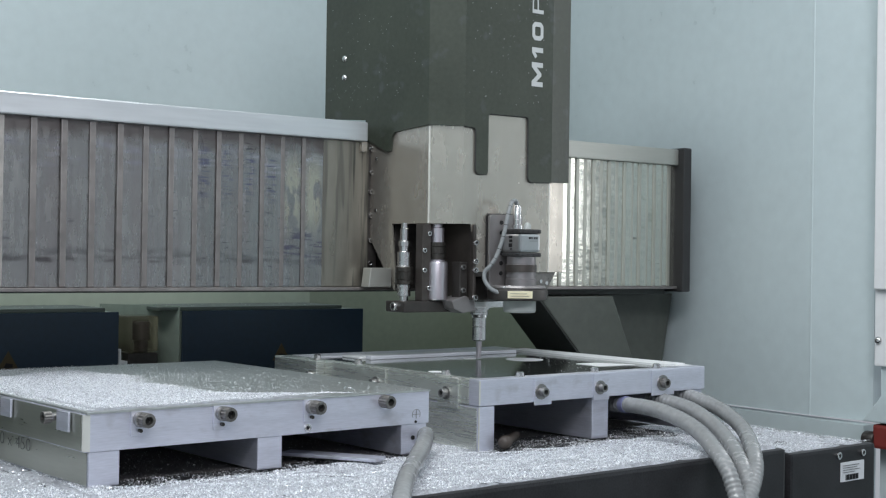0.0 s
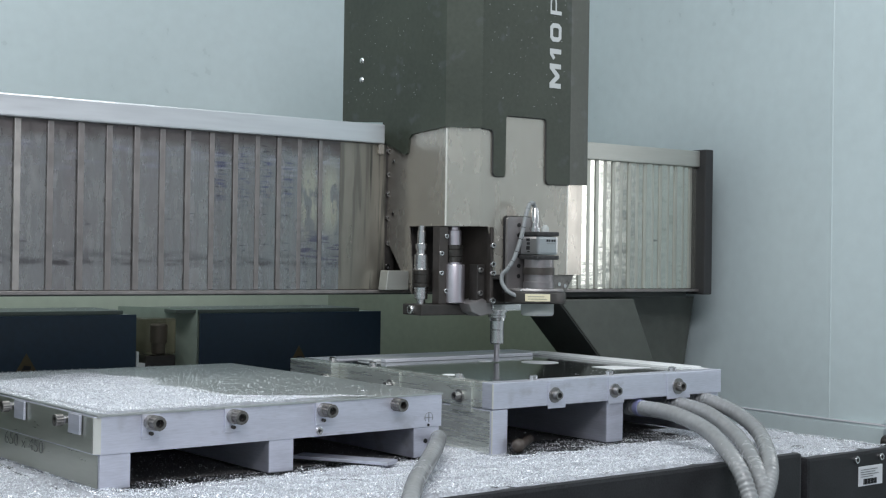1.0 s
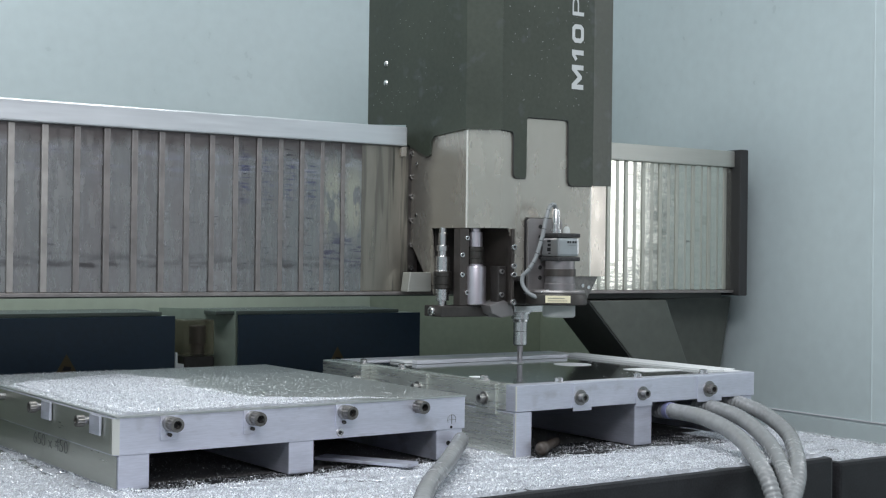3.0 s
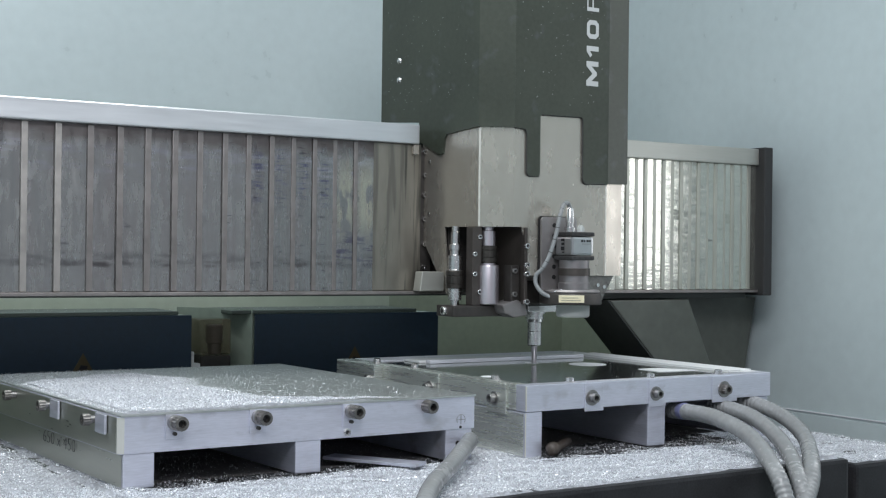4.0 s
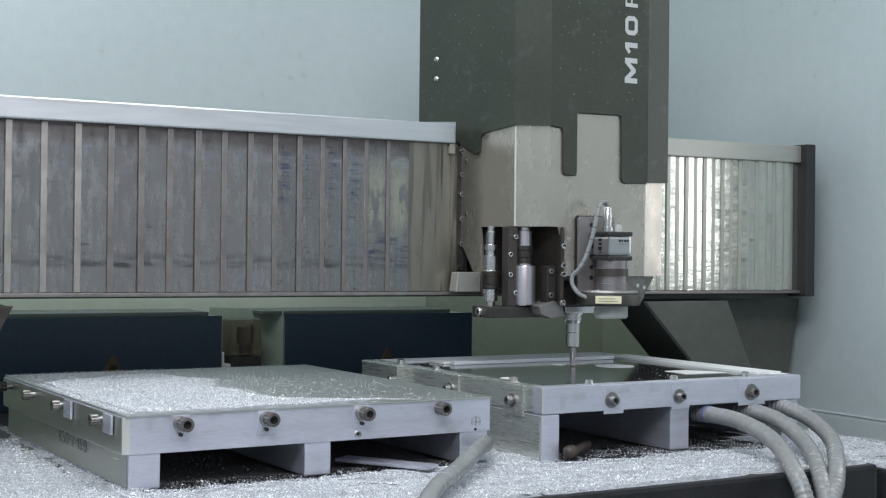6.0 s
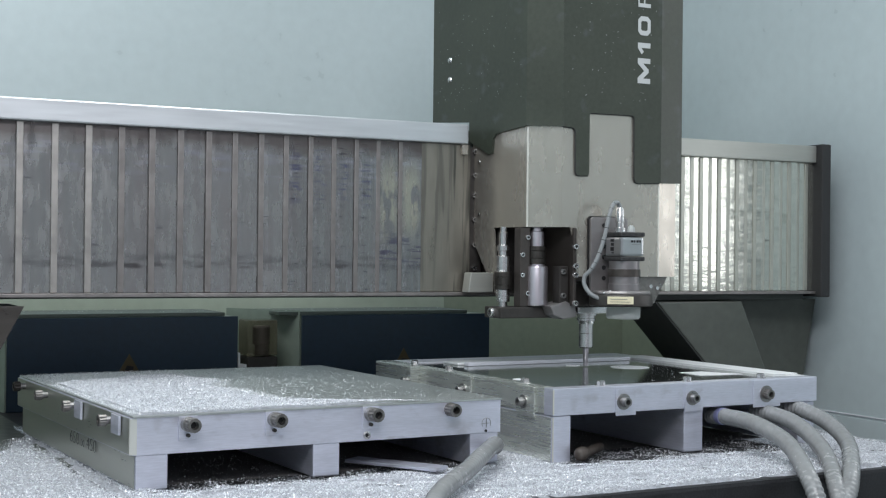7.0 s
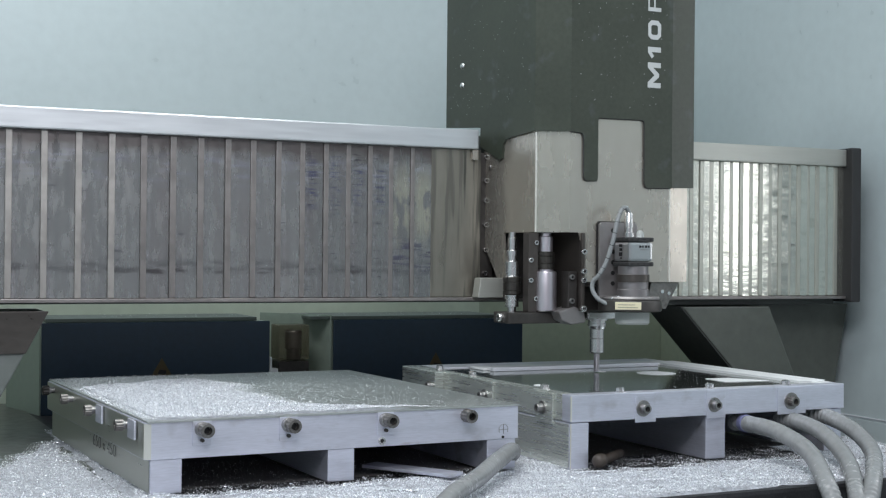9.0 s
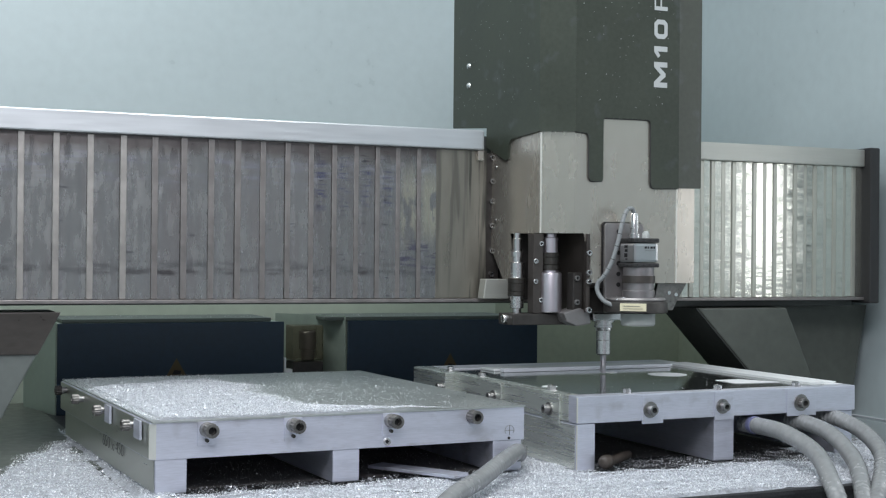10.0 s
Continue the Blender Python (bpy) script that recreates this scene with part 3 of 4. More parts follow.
part("side_ledge", box(0.2985, 0.3335, 0.030, 0.300, HR + 0.0002, HR + 0.0012, 0.0004), REFLECT_WHITE, right_plate, "bright clamping ledge")
# pale shapes painted as reflections in the polished dark sheet
for x, y, r in ((0.225, 0.182, 0.022), (0.030, 0.105, 0.008), (0.176, 0.224, 0.008)):
    part("milled_spot", lathe([(r, HR - 0.0014), (r, HR - 0.0011)], (x, y, 0), "z", 32), REFLECT_WHITE, right_plate, "pale round reflection painted on the sheet")
part("milled_patch", prism([(0.234, 0.105), (0.232, 0.068), (0.245, 0.0655), (0.286, 0.0630), (0.265, 0.105)], HR - 0.0014, HR - 0.0010), REFLECT_WHITE, right_plate, "pale reflection patch painted on the sheet")
for x, y in ((0.007, 0.292), (0.007, 0.212), (0.008, 0.062), (0.060, 0.009), (0.1655, 0.009), (0.262, 0.009)):
    ob = part("clamp_stud", lathe([(0.0055, HR), (0.0055, HR + 0.001), (0.0042, HR + 0.001), (0.0042, HR + 0.0042), (0.003, HR + 0.005)], (x, y, 0), "z", 8), CHROME, right_plate, smooth=30)
foot(right_plate, 0.0005, 0.0205, 0.001, 0.35, TR - 0.0005), foot(right_plate, 0.157, 0.181, 0.003, 0.35, TR - 0.0005), foot(right_plate, 0.308, 0.331, 0.003, 0.35, TR - 0.0005)
for x0, x1, sx, sr in ((0.071, 0.095, 0.0800, 0.0060), (0.155, 0.178, 0.1640, 0.0056), (0.2435, 0.280, 0.2605, 0.0066)):
    c = part("front_clamp", box(x0, x1, -0.0010, 0.0, TR - 0.003, HR - 0.001, 0.0004), ALU, right_plate)
    part("washer", lathe([(sr * 1.3, 0), (sr * 1.3, -0.0012)], (sx, -0.0010, 0.054), "y", 20), BOLT, c)
    screw("cap_screw", c, (sx, -0.0022, 0.054), "y", sr * 0.8, 0.0065)
for y0, y1, sy in ((0.030, 0.062, 0.048), (0.150, 0.180, 0.166)):
    c = part("side_clamp", box(-0.0022, 0.0, y0, y1, TR - 0.005, HR - 0.001, 0.0006), ALU_SIDE, right_plate)
    part("washer", lathe([(0.0066, 0), (0.0066, -0.0012)], (-0.0022, sy, 0.053), "x", 20), BOLT, c)
    screw("cap_screw", c, (-0.0034, sy, 0.053), "x", 0.0044, 0.006, BOLT)
screw("cap_screw", right_plate, (-0.0108, 0.277, 0.053), "x", 0.0044, 0.006, BOLT)

# ---- loose things on the table ----
SKEW = 0.021
# thin darker sheets: shade painted on the left faces of the feet
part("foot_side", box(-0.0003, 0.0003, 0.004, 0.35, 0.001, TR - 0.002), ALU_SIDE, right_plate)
part("foot_side", box(0.0054, 0.0058, 0.004, 0.39, 0.001, TL - 0.0012), ALU_SHADE, left_plate)
# bright strips painted as corner highlights on the vacuum fixture
part("corner_highlight", box(-0.0004, 0.0010, -0.0005, 0.0009, TR + 0.001, HR - 0.0012, 0.0003), EDGE_GLINT, right_plate, "painted corner highlight")
part("corner_highlight", box(0.0001, 0.0012, 0.0005, 0.0016, 0.001, TR - 0.0015, 0.0003), EDGE_GLINT, right_plate, "painted corner highlight")
# the plate was sawn a little out of square
for ob in left_plate.children_recursive:
    if ob.type == "MESH" and ob.name != "marking":
        for v in ob.data.vertices:
            v.co.x -= SKEW * v.co.y
bar = thing("flat_bar", (0.245, 0.02, 0.003), "thin flat aluminium bar lying in the swarf", "metal bar", turn=-57)
part("bar_body", box(-0.048, 0.048, -0.011, 0.011, 0, 0.003, 0.0006), ALU, bar)
grip = thing("deburring_tool", (0.414, -0.020, 0.008), "short brown handled hand tool lying in swarf under the fixture", "hand tool", turn=40)
part("handle", lathe([(0.003, 0.000), (0.0055, 0.002), (0.0068, 0.006), (0.0066, 0.012), (0.005, 0.018)], (0, 0, 0), "x", 20), WOOD, grip, "brown rounded handle", 50)
part("shaft", lathe([(0.0040, 0.0175), (0.0042, 0.022), (0.0046, 0.050), (0.0044, 0.068), (0.0030, 0.073)], (0, 0, -0.001), "x", 16), WOOD, grip, "dark brown grip", 50)


# ---- hoses ----
def hose(points, r, label, collar=None):
    ob = thing("vacuum_hose", points[0], label, "hose", group="vacuum hoses")
    o = Vector(points[0])
    path = spline([Vector(p) - o for p in points], 26)
    pitch = 0.0054
    part("hose_wall", tube(path, lambda s: r * (1 + 0.055 * math.cos(2 * math.pi * s / pitch)), 18), HOSE, ob, smooth=70)
    if collar:
        part("tape_collar", tube(path[collar[0]:collar[1]], r * 1.10, 18), BLUE_TAPE, ob, "blue tape collar", 60)
    return ob

hose([(0.599, 0.020, 0.032), (0.595, -0.010, 0.034), (0.589, -0.060, 0.033), (0.585, -0.110, 0.021), (0.558, -0.168, -0.000), (0.551, -0.190, -0.025), (0.543, -0.205, -0.053)], 0.0079, "ribbed grey vacuum hose with a blue tape collar", (17, 24))
hose([(0.655, 0.020, 0.033), (0.655, -0.005, 0.034), (0.651, -0.050, 0.028), (0.634, -0.105, 0.010), (0.593, -0.165, -0.012), (0.579, -0.185, -0.034), (0.563, -0.200, -0.062)], 0.0078, "ribbed grey vacuum hose looping over the table edge")
hose([(0.695, 0.020, 0.037), (0.699, -0.002, 0.036), (0.696, -0.045, 0.027), (0.674, -0.095, 0.013), (0.617, -0.158, -0.004), (0.589, -0.180, -0.022), (0.557, -0.195, -0.043)], 0.0078, "ribbed grey glossy vacuum hose looping over the table edge")
hose([(0.352, 0.036, 0.010), (0.346, 0.018, 0.015), (0.330, -0.008, 0.0205), (0.2895, -0.058, 0.019), (0.2557, -0.0941, 0.014), (0.2021, -0.1557, 0.0115), (0.167, -0.198, -0.002), (0.155, -0.214, -0.03)], 0.0073, "ribbed grey hose draped over the table edge")

# ---- boxes at the back ----
def magazine(x0, x1, y, lid0, lid1, label):
    ob = thing("magazine_box", (x0, y, -0.003), label, "tool magazine", group="tool magazines")
    w = x1 - x0
    part("housing", box(0.002, w - 0.002, 0.004, 0.12, 0, 0.113, 0.002), GREEN, ob, "grey-green sheet housing")
    part("front_panel", box(0, w, 0, 0.0035, 0, 0.1135, 0.001), NAVY, ob, "dark blue front panel")
    part("lid", box(lid0 - x0, lid1 - x0, 0.006, 0.11, 0.1135, 0.1185, 0.001), MAG_LID, ob)
    return ob


def warning(parent, x, z, s):
    ob = part("warning_sign", prism([(x - s, z), (x + s, z), (x, z + 1.75 * s)], -0.0009, 0.0, "y"), YELLOW, parent, "faded yellow warning triangle")
    part("pictogram", prism([(x - 0.4 * s, z + 0.3 * s), (x + 0.35 * s, z + 0.3 * s), (x + 0.4 * s, z + 0.6 * s), (x - 0.2 * s, z + 0.7 * s)], -0.0016, -0.0010, "y"), BLACK, ob)


m1 = magazine(-0.006, 0.283, 0.595, 0.0, 0.267, "dark blue magazine box with grey-green lid and warning sign")
m2 = magazine(0.3715, 0.657, 0.595, 0.341, 0.624, "dark blue magazine box beside a smoked sensor cap")
warning(m1, 0.1475, 0.0435, 0.0140), warning(m2, 0.150, 0.0435, 0.0135)
clip = prism([(0.2895, 0.0), (0.3000, 0.0), (0.3000, 0.0505), (0.2915, 0.0515), (0.2912, 0.066), (0.2895, 0.066)], -0.003, 0.010, "y")
part("edge_bracket", clip, WHITE, m1, "white edge bracket")
cheek = thing("side_cheek", (0.30, 0.70, 0), "grey-green sheet cheek between the magazine boxes", "sheet panel")
part("panel", prism([(0.0, 0.0), (0.069, -0.10), (0.0705, -0.10), (0.0015, 0.0)], -0.003, 0.117, "z"), GREEN, cheek)
cheek_b = thing("side_cheek", (-0.036, 0.70, 0), "grey-green sheet cheek beside the magazine box", "sheet panel")
part("panel", prism([(0.0, 0.0), (0.0285, -0.10), (0.030, -0.10), (0.0015, 0.0)], -0.003, 0.111, "z"), GREEN, cheek_b)
sensor = thing("tool_sensor", (0.316, 0.615, -0.003), "tool length sensor under a smoked plastic cap", "sensor")
part("base", box(-0.020, 0.022, -0.02, 0.02, 0, 0.060, 0.003), BLACKEN, sensor)
part("cap", box(-0.020, 0.022, -0.02, 0.02, 0.061, 0.108, 0.003), AMBER, sensor, "smoked translucent cap")
part("probe", lathe([(0.009, 0.062), (0.009, 0.075), (0.0115, 0.076), (0.0115, 0.098), (0.010, 0.10)], (0.004, -0.003, 0), "z", 20), LENS, sensor, "grey turned probe", 20)

# ---- gantry ----
GX, GY, GZ = 0.45, 0.262, 0.146
gantry = thing("gantry", (GX, GY, GZ), "gantry beam with steel lamella covers and rail", "gantry")


def gbox(x0, x1, y0, y1, z0, z1, bevel=0.0):
    return box(x0 - GX, x1 - GX, y0 - GY, y1 - GY, z0 - GZ, z1 - GZ, bevel)


part("beam", gbox(-0.42, 0.965, 0.300, 0.42, 0.152, 0.338, 0.002), LEG_DARK, gantry)
rail_left = part("top_rail", gbox(-0.42, 0.4395, 0.262, 0.284, 0.3185, 0.3405, 0.0016), RAIL, gantry, "bright anodised top rail")
# same rail to the right, painted greyer for its weaker reflection
part("top_rail", gbox(0.65, 0.956, 0.262, 0.284, 0.3185, 0.3405, 0.0016), RAIL_DIM, gantry, "top rail, its dimmer reflection put into a greyer colour")
part("bottom_lip", gbox(-0.42, 0.956, 0.262, 0.30, 0.1475, 0.1512, 0.0006), LIP, gantry)
part("under_rail", gbox(0.64, 0.956, 0.285, 0.40, 0.1395, 0.1472, 0.001), LEG_DARK, gantry)
part("under_rail", gbox(-0.42, 0.639, 0.285, 0.40, 0.1452, 0.1472, 0.0005), LEG_DARK, gantry)
part("end_cap", gbox(0.956, 0.9715, 0.252, 0.43, 0.1435, 0.3425, 0.002), RUBBER, gantry, "black end cap")


def leg(material, x0, x1, drop0, drop1):
    s = prism([(x0 - GX, 0.1385 - GZ), (x1 - GX, 0.1385 - GZ), (x1 + drop1 - GX, -0.05 - GZ), (x0 + drop0 - GX, -0.05 - GZ)], 0.268 - GY, 0.351 - GY, "y", 0.002)
    ob = part("leg", s, material, gantry, "grey slanted gantry leg")
    return ob


leg(LEG_PANEL, 0.7080, 0.839, 0.183, 0.087)
# thin near-black sheet over the leg's slanted inner side
part("leg_cheek", prism([(0.7057 - GX, 0.1385 - GZ), (0.7078 - GX, 0.1385 - GZ), (0.8908 - GX, -0.05 - GZ), (0.8887 - GX, -0.05 - GZ)], 0.2695 - GY, 0.351 - GY, "y"), CHEEK_BLACK, gantry, "matt black sheet along the inner side of the leg")
part("carriage", prism([(0.842 - GX, 0.1385 - GZ), (1.014 - GX, 0.1385 - GZ), (0.978 - GX, -0.05 - GZ), (0.90 - GX, -0.05 - GZ)], 0.325 - GY, 0.398 - GY, "y", 0.001), LEG_PANEL, gantry)
leg(LEG_PALE, -0.30, -0.041, -0.08, -0.098)
part("leg_bracket", prism([(-0.30 - GX, 0.1390 - GZ), (-0.0400 - GX, 0.1390 - GZ), (-0.0615 - GX, 0.0975 - GZ), (-0.30 - GX, 0.0975 - GZ)], 0.2655 - GY, 0.2678 - GY, "y", 0.0006), LEG_BROWN, gantry, "oily brown bracket plate of the leg")

# lamellae: rest places and how much of the head's travel each one takes
LEFT_X = [-0.380, -0.347, -0.314, -0.281, -0.248, -0.215, -0.182, -0.149, -0.116, -0.0825, -0.0490, -0.0157, 0.0168, 0.0493, 0.0797, 0.1092, 0.1386, 0.1668, 0.1953, 0.2230, 0.2506, 0.2775, 0.3037, 0.3298, 0.3564]
MOVERS = [(rail_left, 1.0)]


def lamella(x, w, material, share, depth=0.0, lip=0.0065, proud=0.0042, tilt=0.0):
    bm = box(0, w, 0.008 + depth, 0.0105 + depth, 0.0057, 0.1722)
    bmesh.ops.rotate(bm, verts=bm.verts, cent=(0, 0.008 + depth, 0), matrix=Matrix.Rotation(radians(tilt), 3, "Z"))
    ob = part("lamella", bm, material, gantry)
    ob.location.x = x - GX
    b = box(0, lip, proud + depth, 0.0100 + depth, 0.0057, 0.1722, 0.0009)
    # far-left lips take the paler copy for their bright reflection
    part("lip", b, LIP_R if material is LAM_R else LIP_LIGHT if x < 0.03 else LIP, ob)
    MOVERS.append((ob, share))
    return ob


for i, x in enumerate(LEFT_X):
    w = (LEFT_X[i + 1] if i + 1 < len(LEFT_X) else 0.384) - x + 0.004
    share = max(0.0, min(1.0, (x / 0.42))) ** 1.6
    k = max(0.0, min(1.0, (x - 0.10) / 0.25))
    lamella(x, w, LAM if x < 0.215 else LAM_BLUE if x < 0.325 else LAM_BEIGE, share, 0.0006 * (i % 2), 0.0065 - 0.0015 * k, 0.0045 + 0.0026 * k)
end = part("end_lamella", box(0, 0.0615, 0.0075, 0.010, 0.0057, 0.1722, 0.0006), STAINED, gantry, "smooth end lamella with a stained edge")
end.location.x = 0.3844 - GX
MOVERS.append((end, 1.0))
N = 21
for i in range(N):
    x = 0.655 + (0.956 - 0.655) * i / N
    lamella(x, 0.0165, LAM_R, 1 - i / N, 0.0006 * (i % 2), 0.0058, 0.0062, -1.0 - 0.24 * min(i, 14))

# ---- milling head ----
HX, HY, HZ = 0.56, 0.209, 0.07
head = thing("milling_head", (HX, HY, HZ), "milling head in a dark green-grey cover over brushed steel", "milling head")


def rel(points):
    return [(a - HX, b - HY) for a, b in points]


def hbox(x0, x1, y0, y1, z0, z1, bevel=0.0):
    return box(x0 - HX, x1 - HX, y0 - HY, y1 - HY, z0 - HZ, z1 - HZ, bevel)


def hlathe(profile, x, y, seg=24, bm=None):
    return lathe([(r, z - HZ) for r, z in profile], (x - HX, y - HY, 0), "z", seg, bm)


def hsheet(points, a, b, thick, off=0.0):
    d = Vector((b[0] - a[0], b[1] - a[1], 0)).normalized()
    o = Vector((a[0] - HX, a[1] - HY, 0)) - Vector((-d.y, d.x, 0)) * off
    return sheet([(s, z - HZ) for s, z in points], o, d, thick)


P0, P1, P2, P3, P4 = (0.4482, 0.3660), (0.4745, 0.1905), (0.5008, 0.1615), (0.6285, 0.1615), (0.661, 0.167)
ZC = 0.62


def dist(a, b):
    return math.hypot(a[0] - b[0], a[1] - b[1])


d01 = dist(P0, P1)


def sy(y):
    return (P0[1] - y) / (P0[1] - P1[1]) * d01


# dark cover: left side, facet, front with its slots, right chamfer
part("cover_side", hsheet([(0, ZC), (0, 0.352), (sy(0.2935), 0.3465), (sy(0.2935), 0.3245), (sy(0.256), 0.3075), (sy(0.2505), 0.3085), (sy(0.2485), 0.325), (sy(0.244), 0.330), (d01 + 0.0009, 0.3352), (d01 + 0.0009, ZC)], P0, P1, 0.003, 0.003), COVER, head)
d12 = dist(P1, P2)
part("cover_facet", hsheet([(-0.0009, ZC), (-0.0009, 0.3352), (d12 + 0.0013, 0.3335), (d12 + 0.0013, ZC)], P1, P2, 0.003, 0.003), COVER, head)
x0 = P2[0]
front = [(-0.0013, ZC), (-0.0013, 0.3335), (0.0125, 0.3325), (0.0148, 0.330), (0.0155, 0.3265), (0.0158, 0.2845), (0.0175, 0.2815), (0.0205, 0.2808), (0.0315, 0.2812), (0.0328, 0.2835), (0.0330, 0.3475), (0.0345, 0.3498), (0.0885, 0.3502), (0.0912, 0.3490), (0.0925, 0.3460), (0.0930, 0.2800), (0.0945, 0.2762), (0.0975, 0.2750), (0.1280, 0.2760), (0.1280, ZC)]
def slot_edge(a, b):
    return [Vector((P2[0] + u - HX, P2[1] - 0.0016 - HY, w - HZ)) for u, w in front[a:b]]


# black tubes added for the shadow gap along the slot edges
part("edge_trim", tube(slot_edge(1, 10), 0.0009, 8), RUBBER, head, "black line painted as the cover's edge shadow")
part("edge_trim", tube(slot_edge(10, 19), 0.0009, 8), RUBBER, head, "black line painted as the cover's edge shadow")
part("cover_front", hsheet(front, P2, P3, 0.003, 0.003), COVER, head)
d34 = dist(P3, P4)
part("cover_chamfer", hsheet([(0, ZC), (0, 0.2760), (d34, 0.2770), (d34, ZC)], P3, P4, 0.003, 0.003), COVER, head)
part("cover_side", hsheet([(0, ZC), (0, 0.2775), (0.21, 0.2775), (0.21, ZC)], P4, (0.672, 0.385), 0.003, 0.003), COVER, head)
for z in (0.4225, 0.3995):
    part("rivet", lathe([(0.0042, 0.0), (0.0038, -0.0012), (0.0022, -0.0024), (0.0006, -0.003)], (0.4505 - HX, 0.3315 - HY, z - HZ), "x", 14), CHROME, head, smooth=50)


def printed(points, at, bm=None):
    """A flat printed shape: (along, up) in metres, read upwards along the cover."""
    return prism([(0.6130 - HX - v, at - HZ + u) for u, v in points], 0.1579 - HY, 0.1583 - HY, "y", 0, bm)


part("letter", printed([(0, 0), (0, 0.0168), (0.0058, 0.0168), (0.014, 0.0082), (0.0222, 0.0168), (0.028, 0.0168), (0.028, 0), (0.0224, 0), (0.0224, 0.0098), (0.0157, 0.0022), (0.0123, 0.0022), (0.0056, 0.0098), (0.0056, 0)], 0.3865), PRINT, head, "light grey printed letter")
oval = bmesh.new()
W, H, S = 0.0212, 0.0168, 0.0052
outer = [(0.004, 0), (W - 0.004, 0), (W, 0.004), (W, H - 0.004), (W - 0.004, H), (0.004, H), (0, H - 0.004), (0, 0.004)]
inner = [(0.0065, 0.004), (W - 0.0065, 0.004), (W - S, 0.0055), (W - S, H - 0.0055), (W - 0.0065, H - 0.004), (0.0065, H - 0.004), (S, H - 0.0055), (S, 0.0055)]
for i in range(8):
    j = (i + 1) % 8
    printed([outer[i], outer[j], inner[j], inner[i]], 0.4402, oval)
part("letter", oval, PRINT, head, "light grey printed figure")
for ch, z, ln, wt in (("P", 0.4715, 0.0225, -0.01),):
    lettering(ch, "letter", ln, 0.0168, upright(0.6130 - HX, 0.1583 - HY, z - HZ, 0, 90), PRINT, head, "light grey printed letter", wt)

part("rail_clip", hbox(0.4330, 0.4405, 0.2645, 0.2700, 0.3065, 0.3180, 0.0008), STEEL, head)

part("letter", prism([(0.6130 - HX, 0.4262 - HZ), (0.6130 - HX, 0.4318 - HZ), (0.5962 - HX, 0.4318 - HZ), (0.5962 - HX, 0.4255 - HZ), (0.6012 - HX, 0.4190 - HZ), (0.6040 - HX, 0.4218 - HZ), (0.6008 - HX, 0.4262 - HZ)], 0.1579 - HY, 0.1583 - HY, "y"), PRINT, head, "light grey printed figure")

# specks of swarf stuck to the cover
rng = random.Random(5)
specks = bmesh.new()
for k in range(150):
    s, z, r = rng.uniform(0.004, 0.123), rng.uniform(0.36, 0.60), rng.uniform(0.0001, 0.0004)
    box(P2[0] + s - r - HX, P2[0] + s + r - HX, 0.1580 - HY, 0.1586 - HY, z - r * 1.4 - HZ, z + r - HZ, 0, specks)
tagged(part("swarf_specks", specks, SPECK, head), kind="stuff")
specks = bmesh.new()
for k in range(130):
    s, z, r = rng.uniform(0.01, d01 - 0.005), rng.uniform(0.36, 0.60), rng.uniform(0.0001, 0.0004)
    u = Vector((P1[0] - P0[0], P1[1] - P0[1], 0)).normalized()
    q = Vector((P0[0] - HX, P0[1] - HY, z - HZ)) + u * s + Vector((u.y, -u.x, 0)) * 0.0030
    box(q.x - 0.0004, q.x + 0.0004, q.y - r, q.y + r, q.z - r, q.z + r, 0, specks)
tagged(part("swarf_specks", specks, SPECK, head), kind="stuff")

# brushed steel housing inside the cover, with the sensor pocket cut out below
S0 = (0.4592, 0.293)
part("housing_side", hsheet([(0.002, 0.36), (0.0060, 0.2397), (0.0068, 0.2080), (0.0503, 0.1466), (0.0505, 0.1700), (0.0445, 0.2245), (dist(S0, P1), 0.2245), (dist(S0, P1), 0.40)], S0, P1, 0.002), STEEL, head)
part("housing_facet", hsheet([(0, 0.40), (0, 0.2245), (d12, 0.2245), (d12, 0.40)], P1, P2, 0.002), STEEL, head)
# pale rods along the bends stand for their highlights
part("housing_bend", hlathe([(0.0012, 0.2246), (0.0012, 0.334)], P1[0] + 0.0003, P1[1] + 0.0002, 12), EDGE_GLINT, head, "bend with a painted highlight", 60)
part("housing_bend", hlathe([(0.0011, 0.1711), (0.0011, 0.276)], P3[0] + 0.0001, P3[1] + 0.0004, 12), EDGE_GLINT, head, "bend with a painted highlight", 60)
part("housing_front", hsheet([(0, 0.40), (0, 0.2245), (0.0115, 0.2245), (0.0135, 0.216), (0.0160, 0.2130), (0.0160, 0.171), (0.1277, 0.171), (0.1277, 0.40)], P2, P3, 0.002), STEEL, head)
part("housing_chamfer", hsheet([(0, 0.40), (0, 0.171), (d34 - 0.006, 0.171), (d34 - 0.006, 0.40)], P3, P4, 0.002), STEEL, head)
part("housing_back", hbox(0.474, 0.655, 0.255, 0.30, 0.150, 0.40, 0.002), BLACKEN, head)
part("pocket_roof", prism(rel([(0.4665, 0.25), (0.477, 0.192), (0.503, 0.165), (0.515, 0.165), (0.515, 0.25)]), 0.2262 - HZ, 0.2285 - HZ), BLACKEN, head)
part("pocket_wall", hbox(0.5165, 0.5195, 0.166, 0.252, 0.139, 0.2255, 0.0008), BRONZE, head)
for z in (0.300, 0.240):
    part("rivet", lathe([(0.0022, 0), (0.002, -0.0008), (0.0008, -0.0012)], (0.4605 - HX, 0.275 - HY, z - HZ), "x", 10), CHROME, head)
part("carriage_plate", hbox(0.425, 0.470, 0.2865, 0.2985, 0.152, 0.317, 0.001), BLACKEN, head, "dark grey carriage plate with screws")
